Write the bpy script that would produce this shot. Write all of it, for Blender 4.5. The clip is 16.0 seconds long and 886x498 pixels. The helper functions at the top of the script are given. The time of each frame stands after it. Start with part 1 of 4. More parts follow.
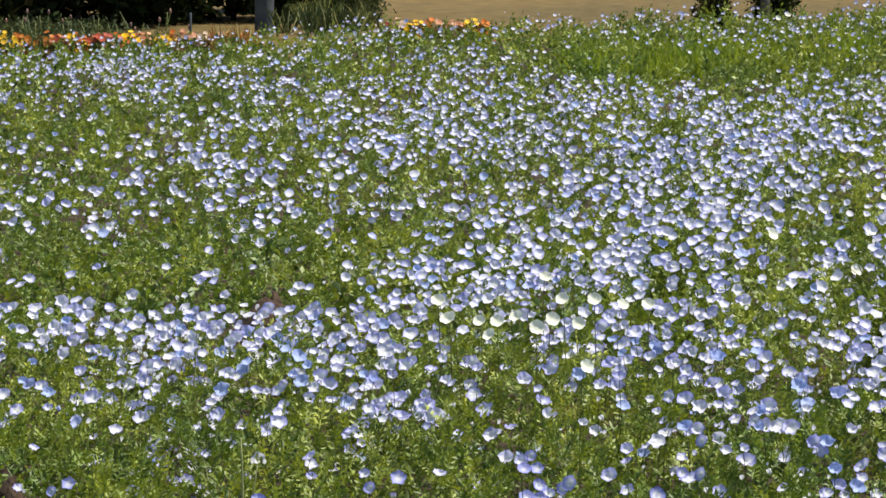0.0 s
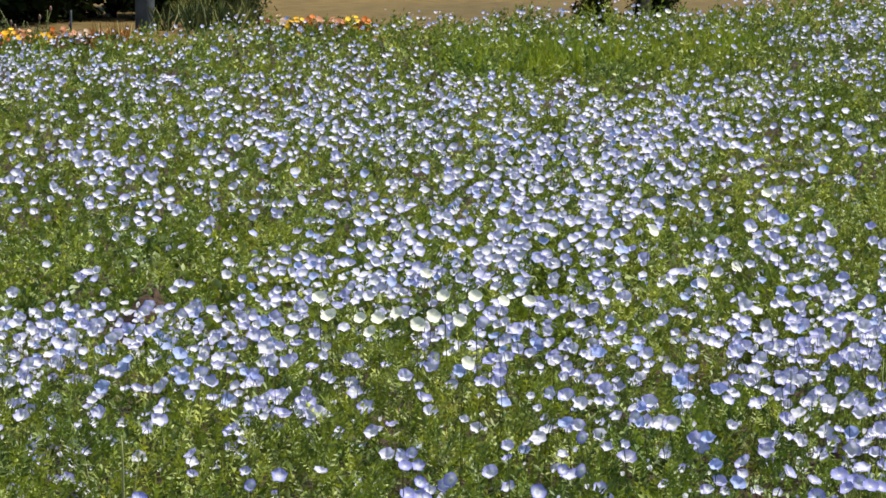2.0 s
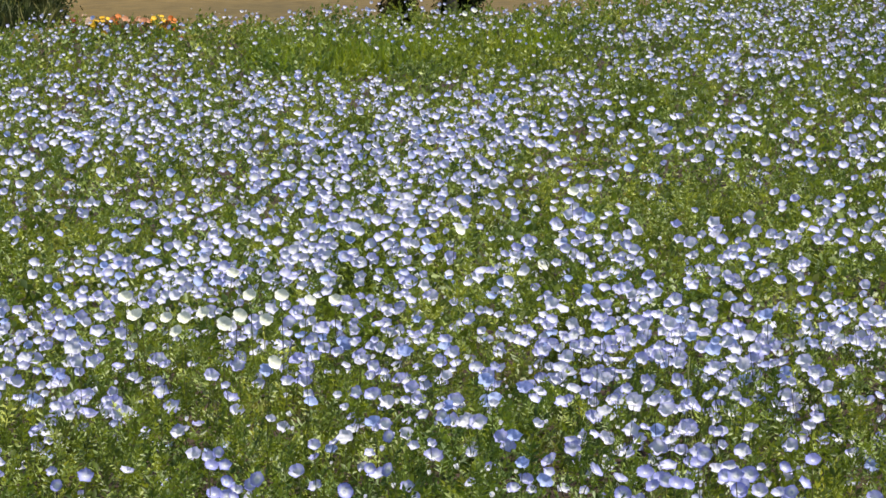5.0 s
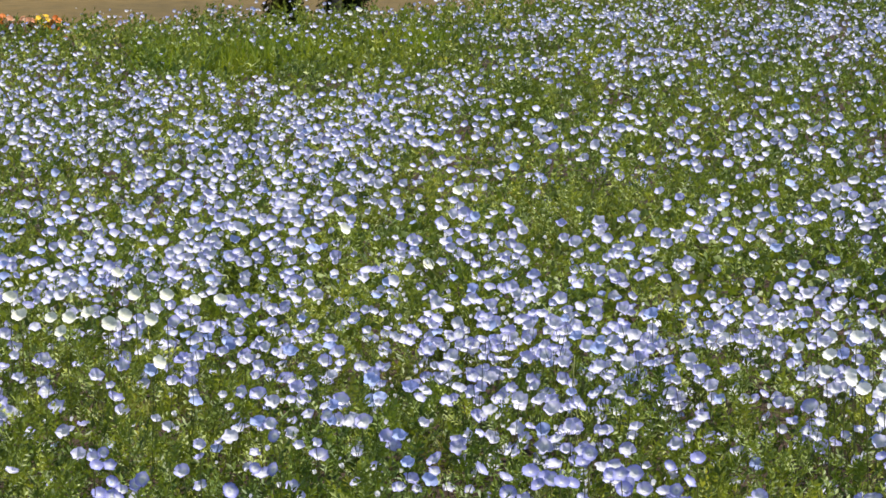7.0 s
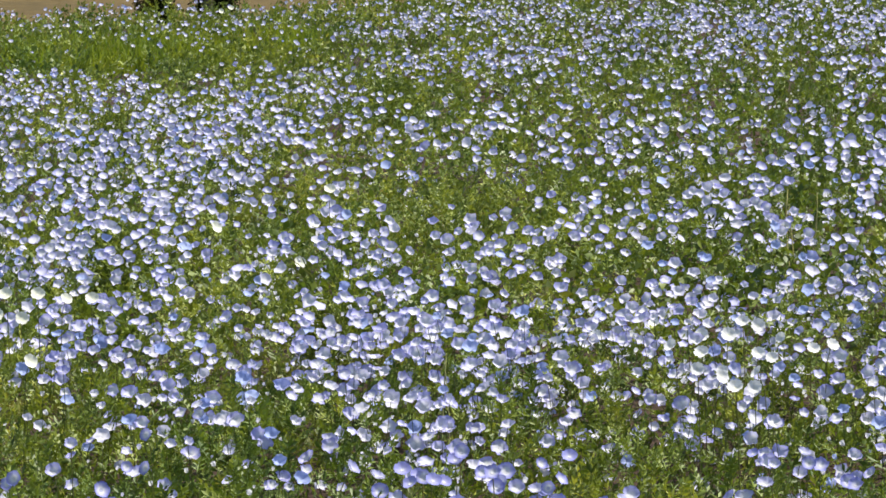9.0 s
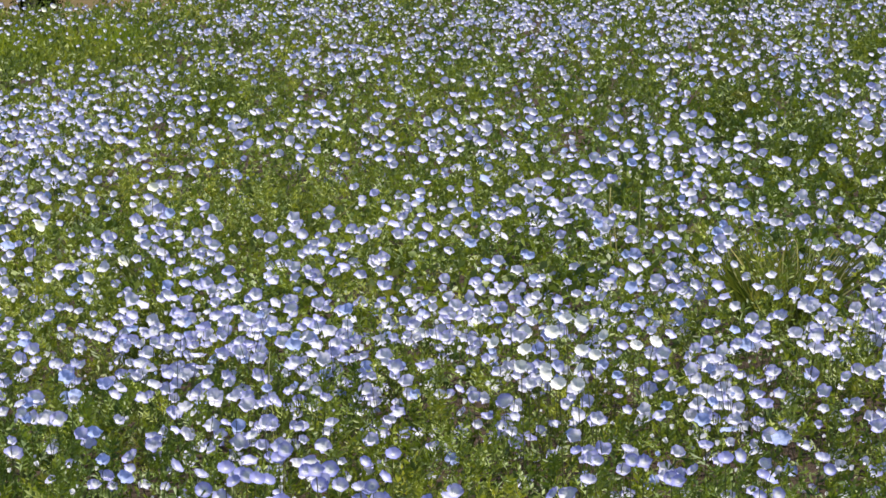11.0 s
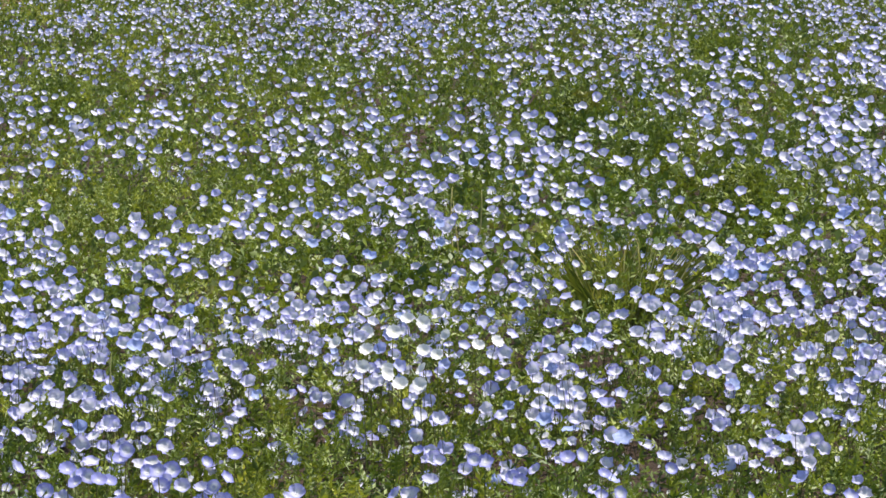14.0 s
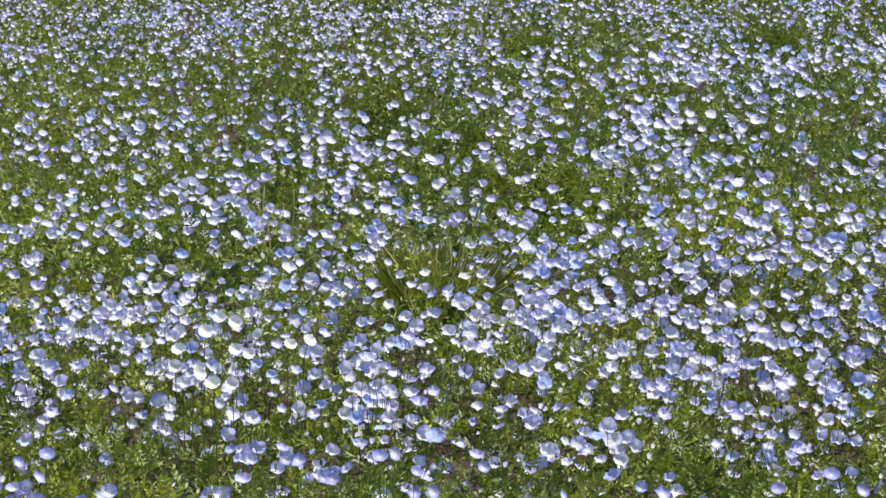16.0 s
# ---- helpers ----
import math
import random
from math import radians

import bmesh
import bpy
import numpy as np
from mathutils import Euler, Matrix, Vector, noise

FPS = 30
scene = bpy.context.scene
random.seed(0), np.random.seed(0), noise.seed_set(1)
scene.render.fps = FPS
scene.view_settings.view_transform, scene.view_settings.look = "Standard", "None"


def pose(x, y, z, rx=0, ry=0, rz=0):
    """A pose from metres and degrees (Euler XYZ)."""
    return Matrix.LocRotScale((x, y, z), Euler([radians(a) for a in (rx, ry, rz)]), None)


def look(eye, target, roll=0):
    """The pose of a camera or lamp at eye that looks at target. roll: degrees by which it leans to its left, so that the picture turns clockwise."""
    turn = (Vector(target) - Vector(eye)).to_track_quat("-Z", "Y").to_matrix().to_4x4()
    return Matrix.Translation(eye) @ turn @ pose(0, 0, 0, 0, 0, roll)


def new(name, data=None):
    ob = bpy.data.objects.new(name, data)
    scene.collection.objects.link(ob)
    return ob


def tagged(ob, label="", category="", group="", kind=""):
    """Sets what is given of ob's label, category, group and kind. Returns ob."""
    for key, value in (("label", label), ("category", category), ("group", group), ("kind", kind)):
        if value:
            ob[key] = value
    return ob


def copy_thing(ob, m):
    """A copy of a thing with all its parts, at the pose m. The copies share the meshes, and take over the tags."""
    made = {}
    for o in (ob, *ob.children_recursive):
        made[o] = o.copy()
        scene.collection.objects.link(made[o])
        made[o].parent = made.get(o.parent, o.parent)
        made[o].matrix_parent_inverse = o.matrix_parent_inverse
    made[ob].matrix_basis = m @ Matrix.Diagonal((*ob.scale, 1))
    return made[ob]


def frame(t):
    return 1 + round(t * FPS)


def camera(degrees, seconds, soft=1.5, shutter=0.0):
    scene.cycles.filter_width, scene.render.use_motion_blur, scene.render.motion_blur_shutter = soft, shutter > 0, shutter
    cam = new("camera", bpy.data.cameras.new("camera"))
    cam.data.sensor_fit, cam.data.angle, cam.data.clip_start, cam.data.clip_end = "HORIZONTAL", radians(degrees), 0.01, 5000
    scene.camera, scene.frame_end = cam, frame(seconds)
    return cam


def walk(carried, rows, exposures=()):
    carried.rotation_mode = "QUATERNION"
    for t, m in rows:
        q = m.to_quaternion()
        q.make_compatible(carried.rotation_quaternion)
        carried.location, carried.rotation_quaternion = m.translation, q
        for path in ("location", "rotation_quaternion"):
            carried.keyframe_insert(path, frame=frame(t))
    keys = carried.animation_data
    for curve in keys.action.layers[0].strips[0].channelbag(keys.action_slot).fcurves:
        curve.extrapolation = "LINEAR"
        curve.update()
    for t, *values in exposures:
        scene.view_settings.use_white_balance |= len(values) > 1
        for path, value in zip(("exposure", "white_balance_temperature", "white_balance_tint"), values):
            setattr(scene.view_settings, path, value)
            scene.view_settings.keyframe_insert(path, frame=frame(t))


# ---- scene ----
cam = camera(9.5, 16.0, soft=1.6)

# The camera stands on a tripod and pans to the right: seconds, heading, tilt.
ROWS = [
    (0.0, 5.788, -4.600), (0.5, 5.530, -4.609), (1.0, 5.268, -4.627), (1.5, 4.911, -4.627), (2.0, 4.509, -4.630),
    (2.5, 4.059, -4.628), (3.0, 3.692, -4.637), (3.5, 3.316, -4.640), (4.0, 2.997, -4.633), (6.5, 1.538, -4.653),
    (7.0, 1.198, -4.648), (7.5, 0.883, -4.654), (8.0, 0.602, -4.661), (8.5, 0.255, -4.657), (9.0, -0.179, -4.670),
    (9.5, -0.750, -4.677), (12.0, -2.695, -4.686), (12.5, -2.990, -4.680), (13.0, -3.282, -4.677), (13.5, -3.515, -4.680),
    (14.0, -3.773, -4.690), (14.5, -4.184, -4.694), (15.0, -4.843, -4.694), (15.5, -5.315, -4.701), (16.0, -5.788, -4.702),
]
EYE, SWING = 1.17, 0.05
walk(cam, [(t, pose(-SWING * math.sin(radians(a)), SWING * math.cos(radians(a)), EYE, 90 + p, 0, a)) for t, a, p in ROWS],
     exposures=[(0.0, 0.97, 6620, 7), (3.5, 0.96, 6600, 8), (8.0, 0.95, 6520, 10), (12.0, 0.97, 6470, 11.5), (16.0, 1.01, 6350, 13)])

# ---- light ----
SUN_TO = Vector((0.42, 0.15, 0.89)).normalized()
world = bpy.data.worlds.new("sky")
scene.world = world
world.use_nodes = True
wn = world.node_tree.nodes
sky = wn.new("ShaderNodeTexSky")
sky.sky_type, sky.sun_disc = "NISHITA", False
sky.sun_elevation = math.asin(SUN_TO.z)
sky.sun_rotation = math.atan2(SUN_TO.x, SUN_TO.y)
world.node_tree.links.new(sky.outputs[0], wn["Background"].inputs[0])
wn["Background"].inputs[1].default_value = 0.08
sun = new("sun", bpy.data.lights.new("sun", "SUN"))
sun.data.energy, sun.data.angle, sun.data.color = 4.6, radians(0.53), (1.0, 0.95, 0.86)
sun.matrix_world = look(SUN_TO * 50, (0, 0, 0))

# ---- materials ----


def nodes_of(name):
    m = bpy.data.materials.new(name)
    m.use_nodes = True
    t = m.node_tree
    return m, t, t.nodes["Principled BSDF"]


def node(t, kind, **sockets):
    n = t.nodes.new("ShaderNode" + kind)
    for k, v in sockets.items():
        n.inputs[k.replace("_", " ")].default_value = v
    return n


def ramp(t, source, stops):
    r = t.nodes.new("ShaderNodeValToRGB")
    e = r.color_ramp.elements
    while len(e) < len(stops):
        e.new(0.5)
    for el, (p, c) in zip(e, stops):
        el.position, el.color = p, (*c, 1)
    t.links.new(source, r.inputs[0])
    return r.outputs[0]


def mixed(t, fac, a, b, mode="MIX"):
    n = t.nodes.new("ShaderNodeMix")
    n.data_type, n.blend_type = "RGBA", mode
    for sock, v in ((n.inputs[0], fac), (n.inputs[6], a), (n.inputs[7], b)):
        if hasattr(v, "links"):
            t.links.new(v, sock)
        else:
            sock.default_value = v if not isinstance(v, tuple) else (*v, 1)
    return n.outputs[2]


def variety(t):
    """A random value for each leaf or flower, whether joined or an object of its own."""
    geo, info = t.nodes.new("ShaderNodeNewGeometry"), t.nodes.new("ShaderNodeObjectInfo")
    add = node(t, "Math")
    add.operation = "ADD"
    t.links.new(geo.outputs["Random Per Island"], add.inputs[0])
    t.links.new(info.outputs["Random"], add.inputs[1])
    fr = node(t, "Math")
    fr.operation = "FRACT"
    t.links.new(add.outputs[0], fr.inputs[0])
    return fr.outputs[0]


def place_noise(t, scale, detail=3.0):
    geo = t.nodes.new("ShaderNodeNewGeometry")
    n = node(t, "TexNoise", Scale=scale, Detail=detail)
    t.links.new(geo.outputs["Position"], n.inputs["Vector"])
    return n.outputs[0]


def thin_material(name, colour_of, see_through, rough=0.5, gloss=0.3, glow=(1, 1, 1)):
    """A leaf or petal: reflects, and lets part of the light through."""
    m, t, p = nodes_of(name)
    c = colour_of(t)
    t.links.new(c, p.inputs["Base Color"])
    p.inputs["Roughness"].default_value = rough
    p.inputs["Specular IOR Level"].default_value = gloss
    tr = t.nodes.new("ShaderNodeBsdfTranslucent")
    t.links.new(mixed(t, 1.0, c, glow, "MULTIPLY"), tr.inputs[0])
    mix = t.nodes.new("ShaderNodeMixShader")
    mix.inputs[0].default_value = see_through
    t.links.new(p.outputs[0], mix.inputs[1])
    t.links.new(tr.outputs[0], mix.inputs[2])
    t.links.new(mix.outputs[0], t.nodes["Material Output"].inputs[0])
    return m


def leaf_colour(stops, dry=(0.19, 0.15, 0.05), sprigs=False):
    def build(t):
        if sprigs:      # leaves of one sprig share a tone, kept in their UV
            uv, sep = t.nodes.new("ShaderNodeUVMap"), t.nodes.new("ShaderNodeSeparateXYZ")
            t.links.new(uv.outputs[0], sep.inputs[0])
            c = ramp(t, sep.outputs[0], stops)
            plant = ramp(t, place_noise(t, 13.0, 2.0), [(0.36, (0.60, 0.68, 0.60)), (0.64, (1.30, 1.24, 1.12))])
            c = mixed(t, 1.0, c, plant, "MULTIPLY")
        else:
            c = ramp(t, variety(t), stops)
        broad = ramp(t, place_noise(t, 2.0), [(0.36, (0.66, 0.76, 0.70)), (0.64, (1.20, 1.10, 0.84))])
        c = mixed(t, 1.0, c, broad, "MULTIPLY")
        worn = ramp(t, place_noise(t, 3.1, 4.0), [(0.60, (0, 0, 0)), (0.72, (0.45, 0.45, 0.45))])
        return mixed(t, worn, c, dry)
    return build


def petal_colour(stops, pale, deep, fixed=None):
    def build(t):
        uv = t.nodes.new("ShaderNodeUVMap")
        sep = t.nodes.new("ShaderNodeSeparateXYZ")
        t.links.new(uv.outputs[0], sep.inputs[0])
        if fixed is None:
            v = variety(t)
        else:
            v = t.nodes.new("ShaderNodeValue").outputs[0]
            v.default_value = fixed
        c = ramp(t, sep.outputs[0], stops)
        wash = ramp(t, v, [(0.5, (0, 0, 0)), (1.0, (0.6, 0.75, 0.75))])
        tone = ramp(t, v, [(0.0, (0.75, 0.75, 0.75)), (0.22, (0.2, 0.2, 0.2)), (0.4, (0, 0, 0))])
        c = mixed(t, tone, mixed(t, wash, c, pale), deep)
        if fixed is None and stops is BLUE_STOPS:
            bright = ramp(t, v, [(0.06, (0.45, 0.45, 0.45)), (0.10, (0, 0, 0))])
            c = mixed(t, bright, c, (0.36, 0.52, 0.84))
        return c
    return build


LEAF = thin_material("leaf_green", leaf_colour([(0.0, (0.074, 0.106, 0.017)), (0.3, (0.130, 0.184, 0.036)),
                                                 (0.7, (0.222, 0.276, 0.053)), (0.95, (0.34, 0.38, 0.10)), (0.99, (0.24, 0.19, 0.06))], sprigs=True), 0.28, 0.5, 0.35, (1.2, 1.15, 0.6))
BLUE_STOPS = [(0.0, (0.80, 0.80, 0.76)), (0.44, (0.76, 0.755, 0.78)), (0.72, (0.53, 0.525, 0.76)), (1.0, (0.26, 0.26, 0.65))]
NEAR_STOPS = [(0.0, (0.80, 0.80, 0.76)), (0.36, (0.77, 0.765, 0.79)), (0.60, (0.45, 0.455, 0.73)), (1.0, (0.19, 0.205, 0.60))]
PALE, DEEP = (0.69, 0.68, 0.76), (0.31, 0.32, 0.67)
PETAL = thin_material("petal_blue", petal_colour(BLUE_STOPS, PALE, DEEP), 0.38, 0.6, 0.2)
PETAL_WHITE = thin_material("petal_white", petal_colour([(0.0, (0.80, 0.80, 0.68)), (0.5, (0.84, 0.83, 0.80)), (1.0, (0.80, 0.79, 0.79))],
                                                         (0.82, 0.81, 0.77), (0.76, 0.75, 0.76)), 0.3, 0.6, 0.2)
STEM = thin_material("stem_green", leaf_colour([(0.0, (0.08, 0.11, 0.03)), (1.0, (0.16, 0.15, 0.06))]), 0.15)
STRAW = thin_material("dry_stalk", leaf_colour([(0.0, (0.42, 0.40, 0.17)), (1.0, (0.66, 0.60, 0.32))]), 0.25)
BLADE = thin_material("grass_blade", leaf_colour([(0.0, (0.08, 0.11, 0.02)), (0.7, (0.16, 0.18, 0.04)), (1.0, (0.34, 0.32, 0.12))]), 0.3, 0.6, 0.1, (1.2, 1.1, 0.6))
# Near-black green: the hedge's inner shade is put into the leaf colour.
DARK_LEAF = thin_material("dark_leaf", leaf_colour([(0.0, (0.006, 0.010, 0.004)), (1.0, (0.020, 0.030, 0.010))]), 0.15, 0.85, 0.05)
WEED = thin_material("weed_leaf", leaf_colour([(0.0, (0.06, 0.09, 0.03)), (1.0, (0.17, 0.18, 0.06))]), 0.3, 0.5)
# Darkened copy of weed_leaf that carries shade in its colour.
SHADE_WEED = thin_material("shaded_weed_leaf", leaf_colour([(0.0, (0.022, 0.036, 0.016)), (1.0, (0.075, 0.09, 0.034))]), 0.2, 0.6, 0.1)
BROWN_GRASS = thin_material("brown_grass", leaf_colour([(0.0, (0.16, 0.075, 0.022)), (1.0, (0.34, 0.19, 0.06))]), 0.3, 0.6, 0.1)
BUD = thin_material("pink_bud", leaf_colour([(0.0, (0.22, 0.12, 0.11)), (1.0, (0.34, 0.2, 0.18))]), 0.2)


def soil_material(name, dark, light, scale, bump, rough=0.95):
    m, t, p = nodes_of(name)
    c = ramp(t, place_noise(t, scale, 8.0), [(0.35, dark), (0.65, light)])
    wide = ramp(t, place_noise(t, 0.35, 3.0), [(0.35, (0.82, 0.84, 0.8)), (0.65, (1.12, 1.08, 1.0))])
    t.links.new(mixed(t, 1.0, c, wide, "MULTIPLY"), p.inputs["Base Color"])
    p.inputs["Roughness"].default_value = rough
    p.inputs["Specular IOR Level"].default_value = 0.15
    b = node(t, "Bump", Strength=bump, Distance=0.02)
    t.links.new(place_noise(t, scale * 2.2, 6.0), b.inputs["Height"])
    t.links.new(b.outputs[0], p.inputs["Normal"])
    return m


# Soil brown, deepened to include the shade that lies under the leaves.
SOIL = soil_material("brown_soil", (0.020, 0.013, 0.009), (0.055, 0.036, 0.025), 30.0, 0.8)
LAWN = soil_material("dry_lawn", (0.066, 0.046, 0.016), (0.112, 0.078, 0.028), 9.0, 0.5)
POST = soil_material("grey_post_paint", (0.040, 0.047, 0.055), (0.070, 0.078, 0.088), 12.0, 0.25, 0.7)
BARK = soil_material("grey_bark", (0.06, 0.05, 0.05), (0.13, 0.11, 0.11), 40.0, 0.9)

# ---- shape helpers ----


def smooth(t):
    t = np.clip(t, 0.0, 1.0)
    return t * t * (3 - 2 * t)


def lie(x, y):
    """Height of the soil: the bed rises gently towards the right and away from the path."""
    return 0.22 * smooth((x + 1.5) / 4) * smooth((y - 8) / 4)


rng = np.random.default_rng(7)
GRID = rng.random((64, 64))


def grain(x, y, size):
    """Smooth noise from 0 to 1 with lumps of that size in metres."""
    u, v = x / size + 400.3, y / size + 400.7
    i, j = np.floor(u).astype(int), np.floor(v).astype(int)
    a, b = smooth(u - i), smooth(v - j)
    g = lambda p, q: GRID[p % 64, q % 64]
    return (g(i, j) * (1 - a) + g(i + 1, j) * a) * (1 - b) + (g(i, j + 1) * (1 - a) + g(i + 1, j + 1) * a) * b


def mesh_of(name, verts, tris, material, uv=None):
    """A mesh of triangles from arrays, with one UV pair a vertex."""
    me = bpy.data.meshes.new(name)
    verts, tris = np.asarray(verts, dtype=np.float32), np.asarray(tris, dtype=np.int32)
    n = len(tris)
    me.vertices.add(len(verts))
    me.vertices.foreach_set("co", verts.ravel())
    me.loops.add(3 * n)
    me.loops.foreach_set("vertex_index", tris.ravel())
    me.polygons.add(n)
    me.polygons.foreach_set("loop_start", np.arange(0, 3 * n, 3, dtype=np.int32))
    me.polygons.foreach_set("use_smooth", np.ones(n, dtype=bool))
    me.update(calc_edges=True)
    if uv is not None:
        layer = me.uv_layers.new(name="petal")
        layer.data.foreach_set("uv", np.asarray(uv, dtype=np.float32)[tris.ravel()].ravel())
    me.materials.append(material)
    return me


def repeat(template, turns, places):
    """Copies of a small triangle mesh, joined: template (verts, tris), turns (n,3,3), places (n,3)."""
    v, f = template
    v, f = np.asarray(v, dtype=float), np.asarray(f)
    out = np.einsum("nij,vj->nvi", turns, v) + places[:, None, :]
    tris = f[None] + (np.arange(len(places)) * len(v))[:, None, None]
    return out.reshape(-1, 3), tris.reshape(-1, 3)


def basis(normal, spin):
    """Turns that lay the template's z along normal, spun about it."""
    n = normal / np.linalg.norm(normal, axis=1, keepdims=True)
    ref = np.where(np.abs(n[:, 2:3]) < 0.9, np.array([[0.0, 0.0, 1.0]]), np.array([[1.0, 0.0, 0.0]]))
    a = np.cross(ref, n)
    a /= np.linalg.norm(a, axis=1, keepdims=True)
    b = np.cross(n, a)
    c, s = np.cos(spin)[:, None], np.sin(spin)[:, None]
    return np.stack([a * c + b * s, b * c - a * s, n], axis=2)


def part(name, me, parent, label="", m=None):
    ob = new(name, me)
    ob.parent = parent
    if m is not None:
        ob.matrix_local = m
    return tagged(ob, label) if label else ob


def holder(name, x, y, z, label, category, group=""):
    ob = new(name)
    ob.empty_display_size = 0.02
    ob.location = (x, y, z)
    return tagged(ob, label, category, group)


def strip(points, widths, side):
    """A ribbon (verts, tris) along points, with its width along the given side vector; a fold down the middle gives it body."""
    verts, tris = [], []
    for p, w in zip(points, widths):
        p, s = Vector(p), Vector(side) * w
        verts += [p - s, p + Vector((0, 0, -0.3 * w)), p + s]
    for i in range(len(points) - 1):
        a = 3 * i
        for k in (0, 1):
            tris += [(a + k, a + k + 1, a + k + 4), (a + k, a + k + 4, a + k + 3)]
    return np.array([tuple(v) for v in verts]), np.array(tris)


def rod(points, radii, sides=5):
    """A tube (verts, tris) along points."""
    verts, tris = [], []
    for i, (p, r) in enumerate(zip(points, radii)):
        q = Vector(points[min(i + 1, len(points) - 1)]) - Vector(points[max(i - 1, 0)])
        turn = q.to_track_quat("Z", "Y")
        for k in range(sides):
            a = 2 * math.pi * k / sides
            verts.append(tuple(Vector(p) + turn @ Vector((r * math.cos(a), r * math.sin(a), 0))))
    for i in range(len(points) - 1):
        for k in range(sides):
            a, b = i * sides + k, i * sides + (k + 1) % sides
            tris += [(a, b, b + sides), (a, b + sides, a + sides)]
    top = len(verts) - sides
    for k in range(1, sides - 1):
        tris.append((top, top + k, top + k + 1))
    return np.array(verts), np.array(tris)


def joined(pieces):
    verts, tris, n = [], [], 0
    for v, f in pieces:
        verts.append(v)
        tris.append(np.asarray(f) + n)
        n += len(v)
    return np.concatenate(verts), np.concatenate(tris)


# ---- ground ----


def sheet(name, xs, ys, height, material):
    X, Y = np.meshgrid(xs, ys)
    Z = height(X, Y)
    nx, ny = len(xs), len(ys)
    i = (np.arange(ny - 1)[:, None] * nx + np.arange(nx - 1)[None]).ravel()
    tris = np.concatenate([np.stack([i, i + 1, i + nx + 1], 1), np.stack([i, i + nx + 1, i + nx], 1)])
    return new(name, mesh_of(name, np.stack([X, Y, Z], 2).reshape(-1, 3), tris, material))


EDGE_X = [-9.0, -6.0, -4.7, -4.51, -4.17, -3.91, -3.69, -3.47, -3.32, -3.15, -2.5, -2.32, -2.22, -1.94, -1.67, -1.08, -0.54, 0.5, 3.0, 9.0]
EDGE_Y = [22.0, 23.0, 24.34, 24.86, 25.17, 25.38, 25.79, 26.21, 27.35, 27.14, 27.25, 27.56, 28.08, 28.6, 29.22, 29.64, 30.16, 30.5, 30.8, 31.0]


def bed_end(x):
    """The far edge of the nemophila bed."""
    return np.interp(x, EDGE_X, EDGE_Y)


far_x = np.concatenate([[-900, -300, -100, -40, -20], np.arange(-12, 14.1, 0.5), [22, 45, 100, 300, 900]])
far_y = np.concatenate([[-900, -300, -100, -40, -15], np.arange(-6, 44.1, 0.5), [55, 80, 150, 400, 900]])
ground = tagged(sheet("ground", far_x, far_y, lambda x, y: lie(x, y) - 0.03 * (y > 7) + 0.012 * (grain(x, y, 0.9) - 0.5), LAWN),
                "golden brown dry lawn round the flower bed", "lawn", kind="structure")
bed_x, bed_y = np.arange(-6.5, 8.01, 0.14), np.arange(6.6, 31.2, 0.14)
tagged(sheet("soil", bed_x, bed_y, lambda x, y: np.where(y < bed_end(x) + 0.3, lie(x, y) + 0.03 * (grain(x, y, 0.25) - 0.3), lie(x, y) - 0.12), SOIL),
       "crumbly brown soil of the flower bed", "soil", kind="structure")

# ---- drifts of flowers and green gaps: x, y, half width, half length, strength ----
THICK = [
    (-1.53, 10.17, 0.42, 0.58, 1.0), (-1.78, 10.47, 0.19, 0.36, 0.5), (-0.96, 11.95, 0.38, 0.97, 0.9),
    (-0.74, 12.52, 0.16, 0.70, 0.7), (-0.66, 15.29, 0.42, 1.82, 0.5), (-0.07, 9.45, 0.23, 0.78, 1.15),
    (-0.10, 9.81, 0.12, 0.51, 0.6), (0.24, 9.52, 0.17, 0.34, 1.3), (-0.67, 10.78, 0.16, 0.42, 0.4),
    (-1.17, 9.67, 0.10, 0.40, 0.4), (0.29, 10.65, 0.28, 0.47, 0.6), (0.64, 10.47, 0.18, 0.41, 0.5),
    (0.72, 8.91, 0.18, 0.36, 1.0), (0.87, 9.34, 0.16, 0.26, 0.4), (1.26, 10.71, 0.19, 0.56, 1.0),
    (1.23, 9.41, 0.22, 0.51, 0.8), (1.65, 10.36, 0.26, 0.79, 1.0), (1.45, 8.85, 0.19, 0.43, 0.5),
    (0.51, 9.64, 0.11, 0.29, 0.5),
]
THICK_FAR = [
    (-1.13, 26.07, 0.30, 0.75, 0.9), (0.16, 24.86, 0.69, 1.54, 1.0), (1.29, 22.13, 0.70, 1.69, 0.9),
    (2.50, 20.82, 0.89, 2.03, 0.7), (0.13, 20.98, 0.36, 1.10, 0.7), (0.44, 19.98, 0.34, 1.36, 0.6),
    (-1.33, 19.66, 0.42, 1.04, 0.6), (-0.89, 17.60, 0.43, 1.04, 0.4), (-2.00, 18.15, 0.58, 1.40, 0.4),
    (-3.81, 22.45, 0.39, 0.77, 0.6), (-2.13, 21.41, 0.57, 1.22, 0.3), (1.28, 18.67, 0.59, 1.21, 0.3),
    (2.62, 16.29, 0.35, 1.46, 0.4), (0.65, 15.23, 0.26, 0.66, 0.3), (-0.35, 13.73, 0.22, 0.85, 0.4),
]
